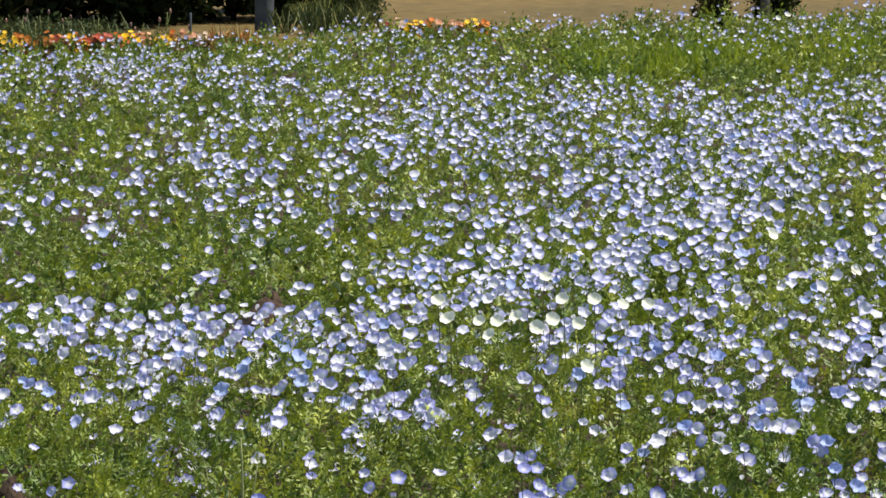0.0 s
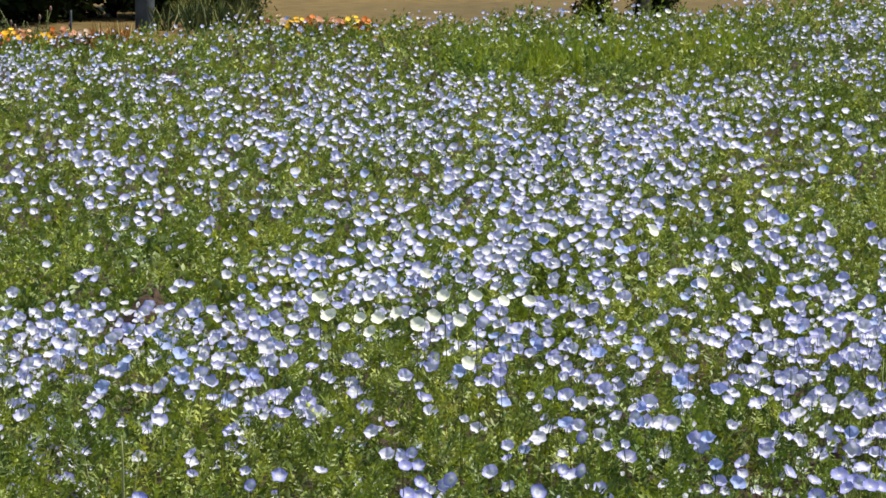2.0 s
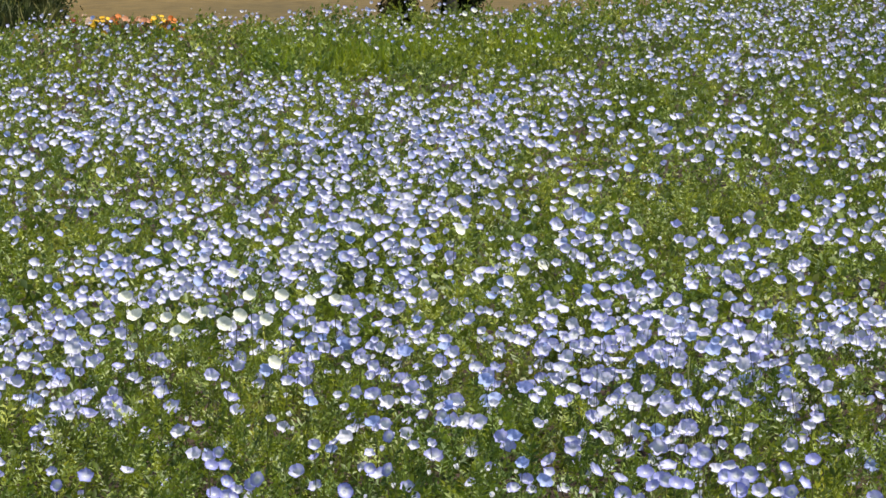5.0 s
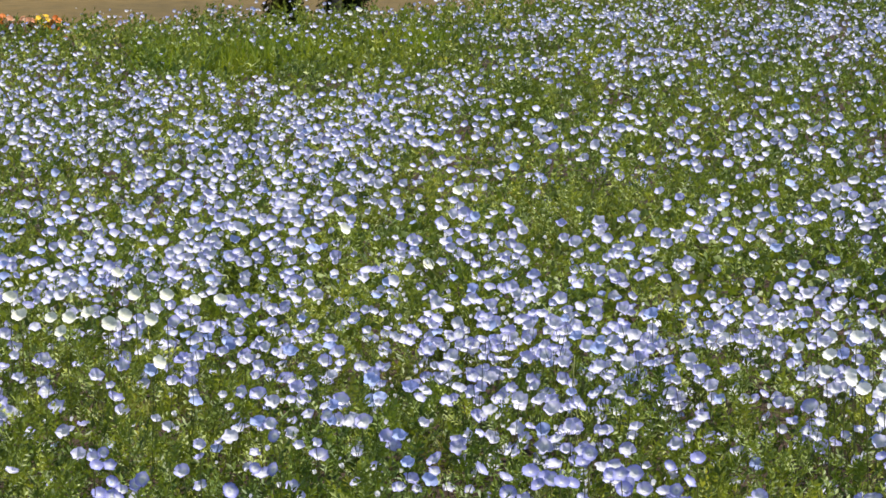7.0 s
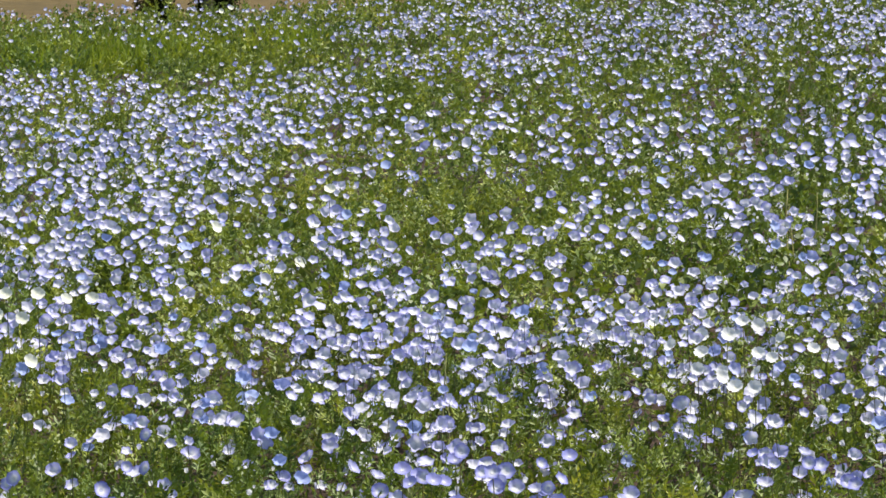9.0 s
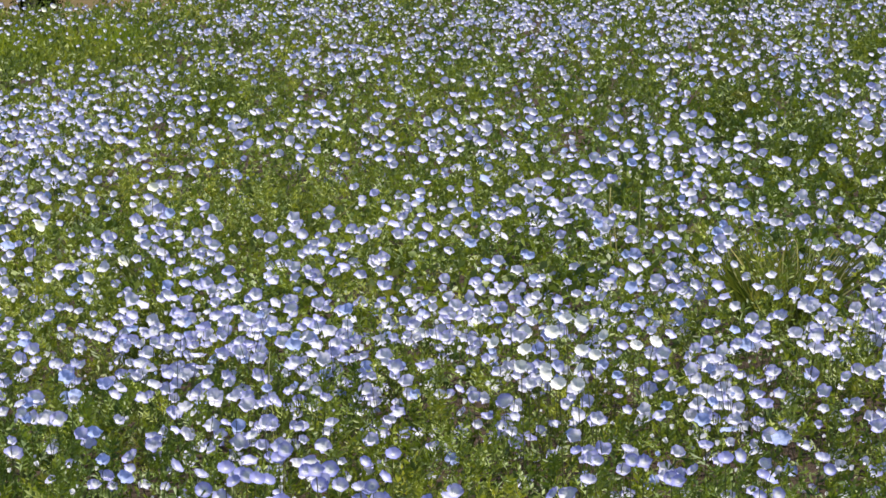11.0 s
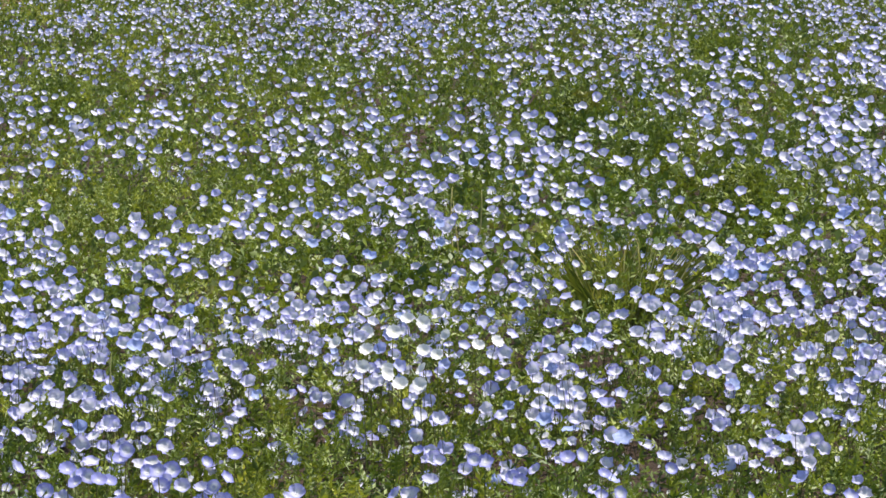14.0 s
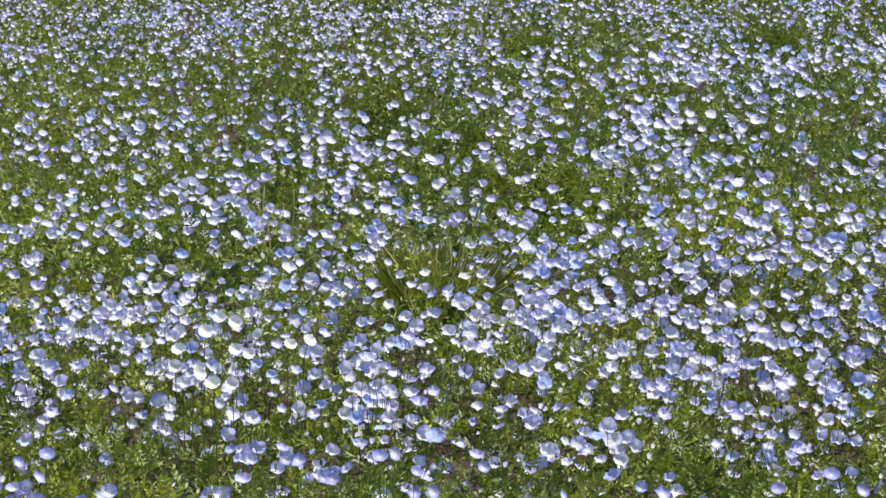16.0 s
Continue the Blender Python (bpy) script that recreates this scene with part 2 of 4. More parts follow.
THIN = [
    (-1.89, 12.57, 0.44, 1.27, 0.9), (-2.31, 12.84, 0.17, 1.25, 0.5), (-3.02, 17.79, 0.34, 2.04, 0.4),
    (-0.79, 9.66, 0.11, 0.43, 0.95), (-1.20, 8.92, 0.21, 0.34, 0.6), (-1.32, 8.30, 0.27, 0.52, 0.75),
    (-0.86, 8.11, 0.13, 0.42, 0.8), (-0.57, 8.68, 0.28, 0.76, 0.55), (-1.12, 22.18, 0.78, 1.73, 0.95),
    (-1.63, 23.34, 0.40, 1.44, 0.7), (-2.56, 22.11, 0.28, 1.04, 0.4), (0.08, 13.0, 0.31, 1.45, 0.9),
    (0.20, 17.48, 0.41, 0.84, 0.9), (0.29, 8.55, 0.23, 0.55, 0.75), (0.39, 8.33, 0.18, 0.40, 0.7),
    (1.03, 10.64, 0.11, 0.36, 0.95), (1.38, 12.0, 0.26, 0.48, 0.85), (1.72, 11.8, 0.42, 0.45, 0.85),
    (0.92, 12.62, 0.16, 0.55, 0.6), (-1.9, 24.9, 0.55, 0.9, 0.8),
]
THIN_FAR = [
    (0.24, 7.94, 0.13, 0.26, 0.7), (-0.22, 11.80, 0.15, 0.38, 0.5), (-1.53, 12.55, 0.16, 0.84, 0.6),
    (-0.56, 9.81, 0.11, 0.37, 0.4), (0.50, 13.35, 0.17, 0.50, 0.4), (1.38, 15.49, 0.33, 0.61, 0.4),
    (1.97, 15.14, 0.29, 0.71, 0.4), (1.96, 11.98, 0.15, 0.48, 0.5), (-0.58, 22.94, 0.54, 1.07, 0.8),
    (-0.86, 19.82, 0.19, 1.10, 0.5), (-1.42, 7.82, 0.08, 0.27, 0.6), (0.96, 7.95, 0.25, 0.21, 0.3),
]
THICK_MORE = [
    (-0.61, 14.87, 0.44, 2.88, 0.6), (-1.38, 17.62, 0.56, 1.99, 0.45), (0.06, 10.18, 0.22, 0.40, 0.5),
    (1.48, 9.22, 0.20, 0.68, 0.6), (1.08, 8.78, 0.16, 0.45, 0.5), (1.03, 9.79, 0.21, 0.40, 0.5),
    (0.07, 15.93, 0.44, 0.87, 0.5), (0.62, 14.60, 0.31, 0.73, 0.4), (0.81, 11.39, 0.24, 0.56, 0.45),
]
THIN_MORE = [
    (-0.78, 8.05, 0.11, 0.31, 0.7), (-0.21, 11.14, 0.07, 0.36, 0.4), (0.37, 13.52, 0.11, 0.52, 0.4),
    (2.29, 13.06, 0.13, 0.90, 0.6), (0.32, 8.61, 0.18, 0.48, 0.3), (-0.93, 8.40, 0.11, 0.37, 0.4),
]
THICK_SMALL = [
    (-3.42, 21.55, 0.60, 1.60, 0.6), (-2.66, 20.51, 0.26, 1.80, 0.3),
    (-1.93, 17.30, 0.18, 2.05, 0.4), (-1.09, 13.60, 0.29, 1.42, 0.5), (-1.06, 9.49, 0.10, 0.57, 0.4),
    (-0.47, 9.45, 0.10, 0.52, 0.4), (-0.31, 10.89, 0.11, 0.69, 0.4), (0.02, 9.56, 0.13, 0.80, 0.8),
    (-0.17, 8.29, 0.08, 0.41, 0.5), (0.38, 9.34, 0.09, 0.39, 0.5), (0.95, 11.78, 0.13, 0.80, 0.4),
    (1.92, 13.64, 0.15, 1.37, 0.35), (1.92, 21.45, 0.96, 1.68, 0.5), (3.11, 20.66, 0.66, 1.77, 0.5),
]
THIN_SMALL = [
    (0.18, 8.25, 0.10, 0.42, 0.7), (0.30, 8.55, 0.09, 0.35, 0.3),
    (-3.01, 17.15, 0.18, 2.05, 0.35), (-1.52, 13.60, 0.13, 1.18, 0.4), (-0.92, 8.26, 0.08, 0.43, 0.5),
    (0.16, 8.28, 0.09, 0.48, 0.65), (-0.92, 10.98, 0.09, 0.52, 0.3), (0.61, 12.03, 0.23, 0.89, 0.25),
    (0.31, 15.73, 0.17, 1.67, 0.3), (2.17, 13.51, 0.14, 1.52, 0.4), (1.31, 8.14, 0.09, 0.36, 0.4),
]
# leafy plants with hardly a flower: x, y, half width, half length
LEAFY = [
    (-1.04, 17.57, 0.07, 0.45), (-0.72, 12.55, 0.05, 0.25), (-0.12, 18.78, 0.11, 0.45), (1.46, 14.04, 0.07, 0.37), (1.51, 12.18, 0.06, 0.25),
    (2.19, 18.55, 0.12, 0.45), (-0.18, 10.61, 0.04, 0.10), (1.46, 15.78, 0.09, 0.38), (3.08, 18.88, 0.11, 0.45), (-0.70, 12.39, 0.04, 0.30),
]
LEAFY_THIN = [(x, y, 1.1 * a, 1.2 * b, 0.8) for x, y, a, b in LEAFY]
# low bright grass among the plants near the far edge
GRASSY = [(-1.61, 24.95, 0.40, 1.61, 1.0), (-1.10, 25.49, 0.51, 1.60, 1.0), (-0.65, 25.59, 0.22, 1.23, 1.0)]
# Fuller and thinner stretches of bloom, in bands away from the path: x, y, half width, half length, how much fuller
BAND_A = [
    (1.46, 8.15, 0.07, 0.40, -0.87), (1.34, 8.16, 0.07, 0.40, -0.40), (1.23, 8.17, 0.07, 0.40, 0.75), (1.12, 8.18, 0.07, 0.40, 1.04),
    (1.06, 8.23, 0.07, 0.40, 0.27), (0.95, 8.24, 0.07, 0.40, -0.27), (0.72, 8.25, 0.07, 0.40, -0.40), (0.49, 8.26, 0.07, 0.41, 0.30),
    (0.38, 8.27, 0.07, 0.41, 1.03), (-1.48, 8.28, 0.07, 0.45, 0.40), (0.26, 8.28, 0.07, 0.41, -1.04), (0.15, 8.28, 0.07, 0.42, -1.50),
    (-1.36, 8.29, 0.07, 0.45, 0.27), (-1.25, 8.30, 0.07, 0.45, 0.50), (-0.20, 8.30, 0.07, 0.43, 0.85), (-0.79, 8.34, 0.07, 0.45, 0.87),
    (-0.67, 8.35, 0.07, 0.44, 0.40), (-0.56, 8.36, 0.07, 0.44, 0.66), (-0.44, 8.37, 0.07, 0.44, 0.36),
]
BAND_B = [
    (-0.33, 8.38, 0.07, 0.43, 0.27), (-0.21, 8.39, 0.07, 0.43, 0.75), (1.57, 8.75, 0.08, 0.37, 0.54), (1.44, 8.77, 0.08, 0.37, 0.27),
    (1.32, 8.78, 0.08, 0.38, 0.36), (1.20, 8.79, 0.08, 0.38, 0.40), (1.14, 8.84, 0.08, 0.38, -0.27), (1.02, 8.85, 0.08, 0.39, 0.85),
    (0.90, 8.87, 0.08, 0.39, 0.80), (0.77, 8.88, 0.08, 0.40, 0.45), (0.65, 8.89, 0.08, 0.40, 0.72), (0.40, 8.92, 0.08, 0.42, 0.67),
    (0.28, 8.94, 0.08, 0.43, 0.30), (0.03, 8.97, 0.08, 0.45, 1.15), (-0.09, 8.98, 0.08, 0.46, 0.77), (-0.21, 9.00, 0.08, 0.47, -0.81),
    (-1.62, 9.05, 0.08, 0.54, -0.94), (-1.49, 9.06, 0.08, 0.54, 0.13), (-1.24, 9.08, 0.08, 0.54, 0.27),
]
BAND_C = [
    (-1.11, 9.09, 0.08, 0.53, -0.30), (-0.98, 9.10, 0.08, 0.53, -0.40), (-0.23, 9.10, 0.08, 0.47, -0.72), (-0.73, 9.10, 0.08, 0.51, 0.27),
    (-0.48, 9.10, 0.08, 0.50, 0.90), (-0.61, 9.10, 0.08, 0.51, 0.27), (1.54, 9.35, 0.08, 0.37, 0.27), (1.41, 9.37, 0.08, 0.37, -0.30),
    (0.57, 9.57, 0.08, 0.44, -0.57), (0.43, 9.60, 0.08, 0.45, 0.27), (0.30, 9.63, 0.08, 0.46, 1.20), (-0.10, 9.74, 0.08, 0.52, 0.30),
    (-0.23, 9.78, 0.09, 0.54, -0.30), (-0.39, 9.93, 0.09, 0.57, -0.40), (1.64, 9.94, 0.09, 0.38, -0.50), (1.50, 9.97, 0.09, 0.39, -0.27),
    (-1.78, 9.98, 0.09, 0.65, -1.05), (-0.94, 10.01, 0.09, 0.64, 0.30), (1.30, 10.06, 0.09, 0.41, -0.57),
]
BAND_D = [
    (1.16, 10.10, 0.09, 0.43, -0.30), (0.89, 10.19, 0.09, 0.46, 0.85), (0.18, 10.48, 0.09, 0.57, 0.50), (1.88, 10.49, 0.09, 0.46, 0.40),
    (0.04, 10.56, 0.09, 0.60, -0.67), (1.74, 10.57, 0.09, 0.46, 0.86), (1.60, 10.63, 0.09, 0.47, 0.57), (1.46, 10.69, 0.09, 0.48, 0.30),
    (-0.26, 10.71, 0.09, 0.67, -0.30), (1.24, 10.83, 0.09, 0.52, 0.27), (1.10, 10.90, 0.10, 0.54, -0.77), (-0.42, 10.93, 0.10, 0.73, -0.57),
    (-0.74, 11.05, 0.10, 0.79, 0.27), (-1.99, 11.12, 0.10, 0.81, -0.77), (-1.68, 11.16, 0.10, 0.81, 0.27), (0.66, 11.16, 0.10, 0.66, 0.27),
    (-1.52, 11.17, 0.10, 0.82, -0.30), (0.36, 11.38, 0.10, 0.76, -0.30), (1.51, 11.71, 0.10, 0.83, -0.50),
]
BAND_E = [
    (-0.12, 11.80, 0.10, 0.91, 0.70), (1.21, 11.96, 0.10, 0.92, 0.27), (1.05, 12.13, 0.11, 0.96, -0.27), (-0.30, 12.17, 0.11, 1.00, 0.30),
    (-0.48, 12.30, 0.11, 1.03, 0.45), (-0.65, 12.41, 0.11, 1.05, -0.36), (0.74, 12.49, 0.11, 1.06, -0.27), (-2.07, 12.58, 0.11, 1.04, 0.57),
    (-1.72, 12.62, 0.11, 1.04, 0.57), (-1.55, 12.64, 0.11, 1.04, 0.30), (-1.37, 12.64, 0.11, 1.06, 0.30), (0.58, 12.69, 0.11, 1.11, -0.30),
    (0.41, 12.90, 0.11, 1.15, -0.30), (2.31, 12.94, 0.11, 1.34, -0.87), (1.97, 13.12, 0.12, 1.31, 0.27), (1.73, 13.44, 0.12, 1.32, -0.57),
    (1.56, 13.61, 0.12, 1.33, -0.57), (-0.33, 13.73, 0.12, 1.31, -0.97), (1.39, 13.79, 0.12, 1.35, -0.75),
]
BAND_F = [
    (1.22, 14.00, 0.12, 1.38, -0.75), (-0.35, 14.03, 0.12, 1.36, -0.50), (-0.55, 14.19, 0.12, 1.39, -0.40), (1.04, 14.22, 0.12, 1.42, -0.54),
    (-2.58, 14.43, 0.13, 1.37, -0.30), (0.86, 14.47, 0.13, 1.46, -0.57), (-1.98, 14.49, 0.13, 1.37, 0.30), (-1.78, 14.51, 0.13, 1.38, -0.66),
    (-1.57, 14.53, 0.13, 1.38, -0.40), (0.67, 14.73, 0.13, 1.51, -0.30), (0.47, 15.00, 0.13, 1.57, -0.40), (2.78, 15.55, 0.14, 2.03, -1.16),
    (2.56, 15.57, 0.14, 2.02, -0.30), (0.06, 15.57, 0.14, 1.69, -0.40), (2.35, 15.61, 0.14, 1.99, -0.67), (2.05, 15.94, 0.14, 1.95, -0.40),
    (1.85, 16.10, 0.14, 1.93, -0.40), (-0.38, 16.13, 0.14, 1.81, -0.30), (1.44, 16.57, 0.14, 1.97, -0.36),
]
BAND_G = [
    (-3.03, 16.95, 0.15, 1.89, -0.27), (-2.79, 16.97, 0.15, 1.90, -0.67), (-2.32, 17.02, 0.15, 1.90, 0.30), (1.02, 17.19, 0.15, 2.08, -0.67),
    (0.80, 17.55, 0.15, 2.16, -0.66), (0.56, 17.93, 0.16, 2.25, -0.40), (3.22, 19.55, 0.17, 3.24, -0.85), (2.94, 19.57, 0.17, 3.25, -0.30),
    (2.67, 19.60, 0.17, 3.24, -0.40), (2.56, 19.85, 0.17, 3.29, -0.60), (2.29, 19.91, 0.17, 3.22, -0.77), (-0.51, 20.15, 0.18, 2.83, 0.76),
    (1.77, 20.38, 0.18, 3.10, -0.27), (-0.80, 20.45, 0.18, 2.89, 0.77), (-1.09, 20.66, 0.18, 2.90, 0.36), (-2.24, 20.67, 0.18, 2.81, 0.30),
    (-1.95, 20.70, 0.18, 2.81, 0.40), (-1.67, 20.73, 0.18, 2.82, 0.36), (1.52, 20.74, 0.18, 3.13, -0.30),
]
BAND_H = [
    (0.70, 22.28, 0.19, 3.50, 0.27), (0.09, 23.55, 0.20, 3.92, -0.57), (-0.59, 24.77, 0.22, 4.31, -0.27), (-1.02, 26.16, 0.23, 4.71, -0.57),
    (-1.39, 26.33, 0.23, 4.63, -0.27),
]
SWEEP_A = [
    (1.46, 8.31, 0.11, 0.57, -0.34), (0.88, 8.40, 0.11, 0.58, 0.17), (0.70, 8.41, 0.11, 0.58, 0.17), (0.53, 8.42, 0.11, 0.59, 0.17),
    (0.35, 8.43, 0.11, 0.60, 0.17), (0.18, 8.44, 0.11, 0.61, -0.51), (-1.31, 8.48, 0.11, 0.68, 0.42), (-0.95, 8.51, 0.11, 0.68, -0.26),
    (-0.78, 8.52, 0.11, 0.67, 0.17), (-0.60, 8.54, 0.11, 0.66, 0.17), (-0.24, 8.56, 0.11, 0.64, -0.17), (1.61, 9.19, 0.12, 0.53, 0.17),
    (0.40, 9.43, 0.12, 0.65, 0.26), (0.20, 9.48, 0.12, 0.68, 0.17), (0.00, 9.52, 0.12, 0.71, 0.17), (-1.71, 9.73, 0.13, 0.91, -0.26),
    (1.76, 10.06, 0.13, 0.56, 0.17), (1.56, 10.12, 0.13, 0.59, 0.17), (0.87, 10.39, 0.13, 0.71, 0.26),
]
SWEEP_B = [
    (0.66, 10.48, 0.13, 0.76, 0.17), (0.44, 10.58, 0.13, 0.82, 0.17), (-1.77, 11.48, 0.15, 1.26, 0.17), (1.21, 11.60, 0.15, 1.17, 0.17),
    (0.75, 12.04, 0.15, 1.36, -0.17), (0.27, 12.61, 0.16, 1.57, -0.17), (-0.27, 13.19, 0.17, 1.76, -0.17), (-0.68, 13.77, 0.18, 1.91, 0.17),
    (-1.57, 14.01, 0.18, 1.88, -0.17), (0.94, 15.00, 0.19, 2.31, -0.17), (0.34, 15.87, 0.20, 2.58, -0.17), (0.01, 16.34, 0.21, 2.74, -0.17),
    (-0.50, 17.38, 0.22, 3.09, 0.17), (2.34, 18.68, 0.24, 4.25, -0.17), (1.97, 18.92, 0.24, 4.12, -0.17), (1.25, 19.91, 0.25, 4.20, -0.17),
]
SWEEP_C = [(-1.05, 8.45, 0.22, 0.70, -0.75), (-0.85, 8.30, 0.12, 0.60, -0.45), (-1.04, 8.85, 0.22, 0.35, -0.5)]
BARE = [(-1.57, 11.58, 0.13, 0.36, 1.0), (-1.72, 11.95, 0.17, 0.30, 0.55), (-1.53, 8.30, 0.05, 0.15, 1.0), (-0.90, 8.15, 0.08, 0.45, 1.0), (0.60, 8.2, 0.07, 0.38, 1.0),
        (0.22, 13.5, 0.05, 0.40, 0.8), (-0.22, 11.5, 0.03, 0.2, 0.8), (2.25, 13.2, 0.08, 0.3, 0.8)]


def spots(x, y, rows):
    """Soft oval patches, their length along the line from the path."""
    total = np.zeros_like(x)
    for px, py, a, b, s in rows:
        d = math.hypot(px, py)
        c, n = py / d, px / d
        u, v = (x - px) * c - (y - py) * n, (x - px) * n + (y - py) * c
        total = total + s * np.clip(1.55 - 1.55 * ((u / a) ** 2 + (v / b) ** 2) ** 1.0, 0, 1)
    return total


def bloom(x, y):
    """Flowers a square metre."""
    base = 1.13 * (60 + 58 * smooth((21.0 - y) / 5.0) + 90 * smooth((15.0 - y) / 4.0)) * (0.12 + 2.4 * grain(x, y, 0.15) ** 2 * (0.45 + 1.1 * grain(x + 9, y, 0.8)))
    more = spots(x, y, THICK + THICK_FAR + THICK_MORE + THICK_SMALL)
    less = np.clip(1.3 * spots(x, y, THIN + THIN_FAR + THIN_MORE + THIN_SMALL + LEAFY_THIN), 0, 0.97)
    base = base * (1 + 0.34 * smooth((y - 10.5) / 3) * smooth((x - 0.2) / 1.0)) * (1 + 0.22 * smooth((12.0 - y) / 1.5) * smooth((y - 8.2) / 0.6)) * (1 + 0.12 * smooth((y - 17) / 3) * smooth((x - 0.8) / 1.2))
    return base * (1 + 2.2 * more) * (1 - less) * (1 - np.clip(spots(x, y, BARE), 0, 1)) * np.exp(spots(x, y, BAND_A + BAND_B + BAND_C + BAND_D + BAND_E + BAND_F + BAND_G + BAND_H + SWEEP_A + SWEEP_B + SWEEP_C))


def hollow(x, y):
    """1 in the small dark gaps between plants."""
    return smooth((0.40 + 0.11 * smooth((9.6 - y) / 1.5) + 0.07 * smooth((x - 0.2) / 1.0) * smooth((y - 10.5) / 3) - grain(x + 7, y + 2, 0.13)) / 0.16)


def mound(x, y, size=0.16):
    """1 over the middle of each plant, falling to 0 in the furrows between neighbouring plants."""
    u, v = x / size + 400.0, y / (1.35 * size) + 400.0
    i, j = np.floor(u).astype(int), np.floor(v).astype(int)
    near = np.full(np.shape(x), 9.0)
    second = near.copy()
    for a in (-1, 0, 1):
        for b in (-1, 0, 1):
            p, q = i + a, j + b
            d = np.hypot(p + GRID[p % 64, q % 64] - u, q + GRID[(q + 31) % 64, (p + 17) % 64] - v)
            second = np.minimum(second, np.maximum(d, near))
            near = np.minimum(near, d)
    return smooth((second - near) / 0.42)


def crown(x, y, furrows=0.0):
    """Height of the leaf canopy over the soil: mounds of single plants."""
    h = 0.175 + (0.08 * (grain(x, y, 0.33) - 0.5) + (0.05 + 0.05 * smooth((11.5 - y) / 3)) * (grain(x + 3, y + 5, 0.10) - 0.5) + 0.055 * (grain(x + 1, y + 8, 0.05) - 0.5)) * (1 - 0.55 * smooth((y - 15) / 8) * smooth((0.5 - x) / 1.5))
    if furrows:
        h = h * (1 - furrows * (1 - mound(x, y)) * (1 - 0.6 * smooth((y - 11) / 5)))
    return h * (1 - (0.6 + 0.15 * smooth((10.5 - y) / 1.5)) * hollow(x, y)) * (1 - 0.75 * np.clip(spots(x, y, BARE), 0, 1))


def in_bed(x, y):
    return (y > 6.9 + 0.3 * grain(x, y, 0.5)) & (y < bed_end(x) + 0.3 * grain(x, y, 0.4) - 0.05) & (np.abs(x) < 6.3)


def in_wedge(x, y, margin=0.22):
    return np.abs(x) < 0.196 * y + margin


def strewn(limit, density, y0, y1, x0=-6.3, x1=6.3, dice=None):
    """Random places, at most limit a square metre, kept by density(x, y)."""
    dice = dice or rng
    n = int(limit * (y1 - y0) * (x1 - x0))
    x, y = dice.uniform(x0, x1, n), dice.uniform(y0, y1, n)
    keep = in_bed(x, y) & (dice.random(n) * limit < density(x, y))
    return x[keep], y[keep]


# ---- leaves ----


def leaf_template(pairs, lobe, wide):
    """A feathery nemophila leaf of length 1 along z, arching towards y: side lobes in pairs and one at the tip."""
    pieces = []

    def quad(root, tip, w):
        root, tip = np.array(root), np.array(tip)
        side = np.cross(tip - root, (0, 1, 0.2))
        side = side / np.linalg.norm(side) * w
        mid = root * 0.45 + tip * 0.55 + np.array((0, 0.03, 0))
        pieces.append((np.array([root, mid + side, tip, mid - side]), np.array([(0, 1, 2), (0, 2, 3)])))
    for k in range(pairs):
        f = 0.3 + 0.5 * k / max(pairs - 1, 1)
        at = (0, 0.28 * f * f, f * 0.95)
        for s in (-1, 1):
            quad(at, (s * lobe, 0.28 * f * f + 0.10, f * 0.95 + 0.16), wide)
    quad((0, 0.0, 0.0), (0, 0.16, 0.75), 0.035)
    quad((0, 0.14, 0.70), (0, 0.40, 1.05), wide * 1.2)
    return joined(pieces)


LEAF_NEAR, LEAF_MID, LEAF_FAR = leaf_template(3, 0.30, 0.066), leaf_template(2, 0.34, 0.068), leaf_template(1, 0.42, 0.11)


SPRIG = 7


def leaf_mass(y0, y1, per, size, template, outside=False):
    def density(x, y):
        ok = in_wedge(x, y) != outside
        return per * ok * (1 - (0.55 + 0.3 * smooth((10.5 - y) / 1.5)) * hollow(x, y)) * (1 - 0.55 * (1 - mound(x, y)) * (1 - 0.6 * smooth((y - 11) / 5))) * (1 - 0.93 * np.clip(spots(x, y, BARE), 0, 1))
    x, y = strewn(per / SPRIG, lambda x, y: density(x, y) / SPRIG, y0, y1)
    top = crown(x, y, 0.62) * rng.uniform(0.3, 1.0, len(x)) ** (0.5 if y0 < 14 else 0.4)
    first = rng.uniform(0, 2 * math.pi, len(x))
    x, y, top, first = (np.repeat(a, SPRIG) for a in (x, y, top, first))
    n = len(x)
    around = first + np.tile(np.arange(SPRIG) * 2.4, n // SPRIG) + rng.normal(0, 0.3, n)
    lean = np.tile(np.linspace(0.1, 1.35, SPRIG), n // SPRIG) + rng.normal(0, 0.15, n)
    normal = np.stack([np.cos(around) * np.sin(lean), np.sin(around) * np.sin(lean), np.cos(lean)], 1)
    s = size * rng.uniform(0.65, 1.3, n)
    turns = basis(normal, rng.normal(0, 0.5, n)) * s[:, None, None]
    out = size * 0.25
    x, y = x + out * np.cos(around) * np.sin(lean), y + out * np.sin(around) * np.sin(lean)
    z = lie(x, y) + top - 0.75 * size - np.tile(np.linspace(0, 1.5, SPRIG), n // SPRIG) * size * rng.uniform(0.3, 1.2, n)
    tone = np.clip(np.repeat(rng.random(n // SPRIG), SPRIG) * 0.7 + rng.random(n) * 0.3, 0, 1) * (1 - 0.42 * smooth((x - 0.2) / 1.0) * smooth((y - 10.5) / 3))
    return repeat(template, turns, np.stack([x, y, z], 1)), np.repeat(tone, len(template[0]))


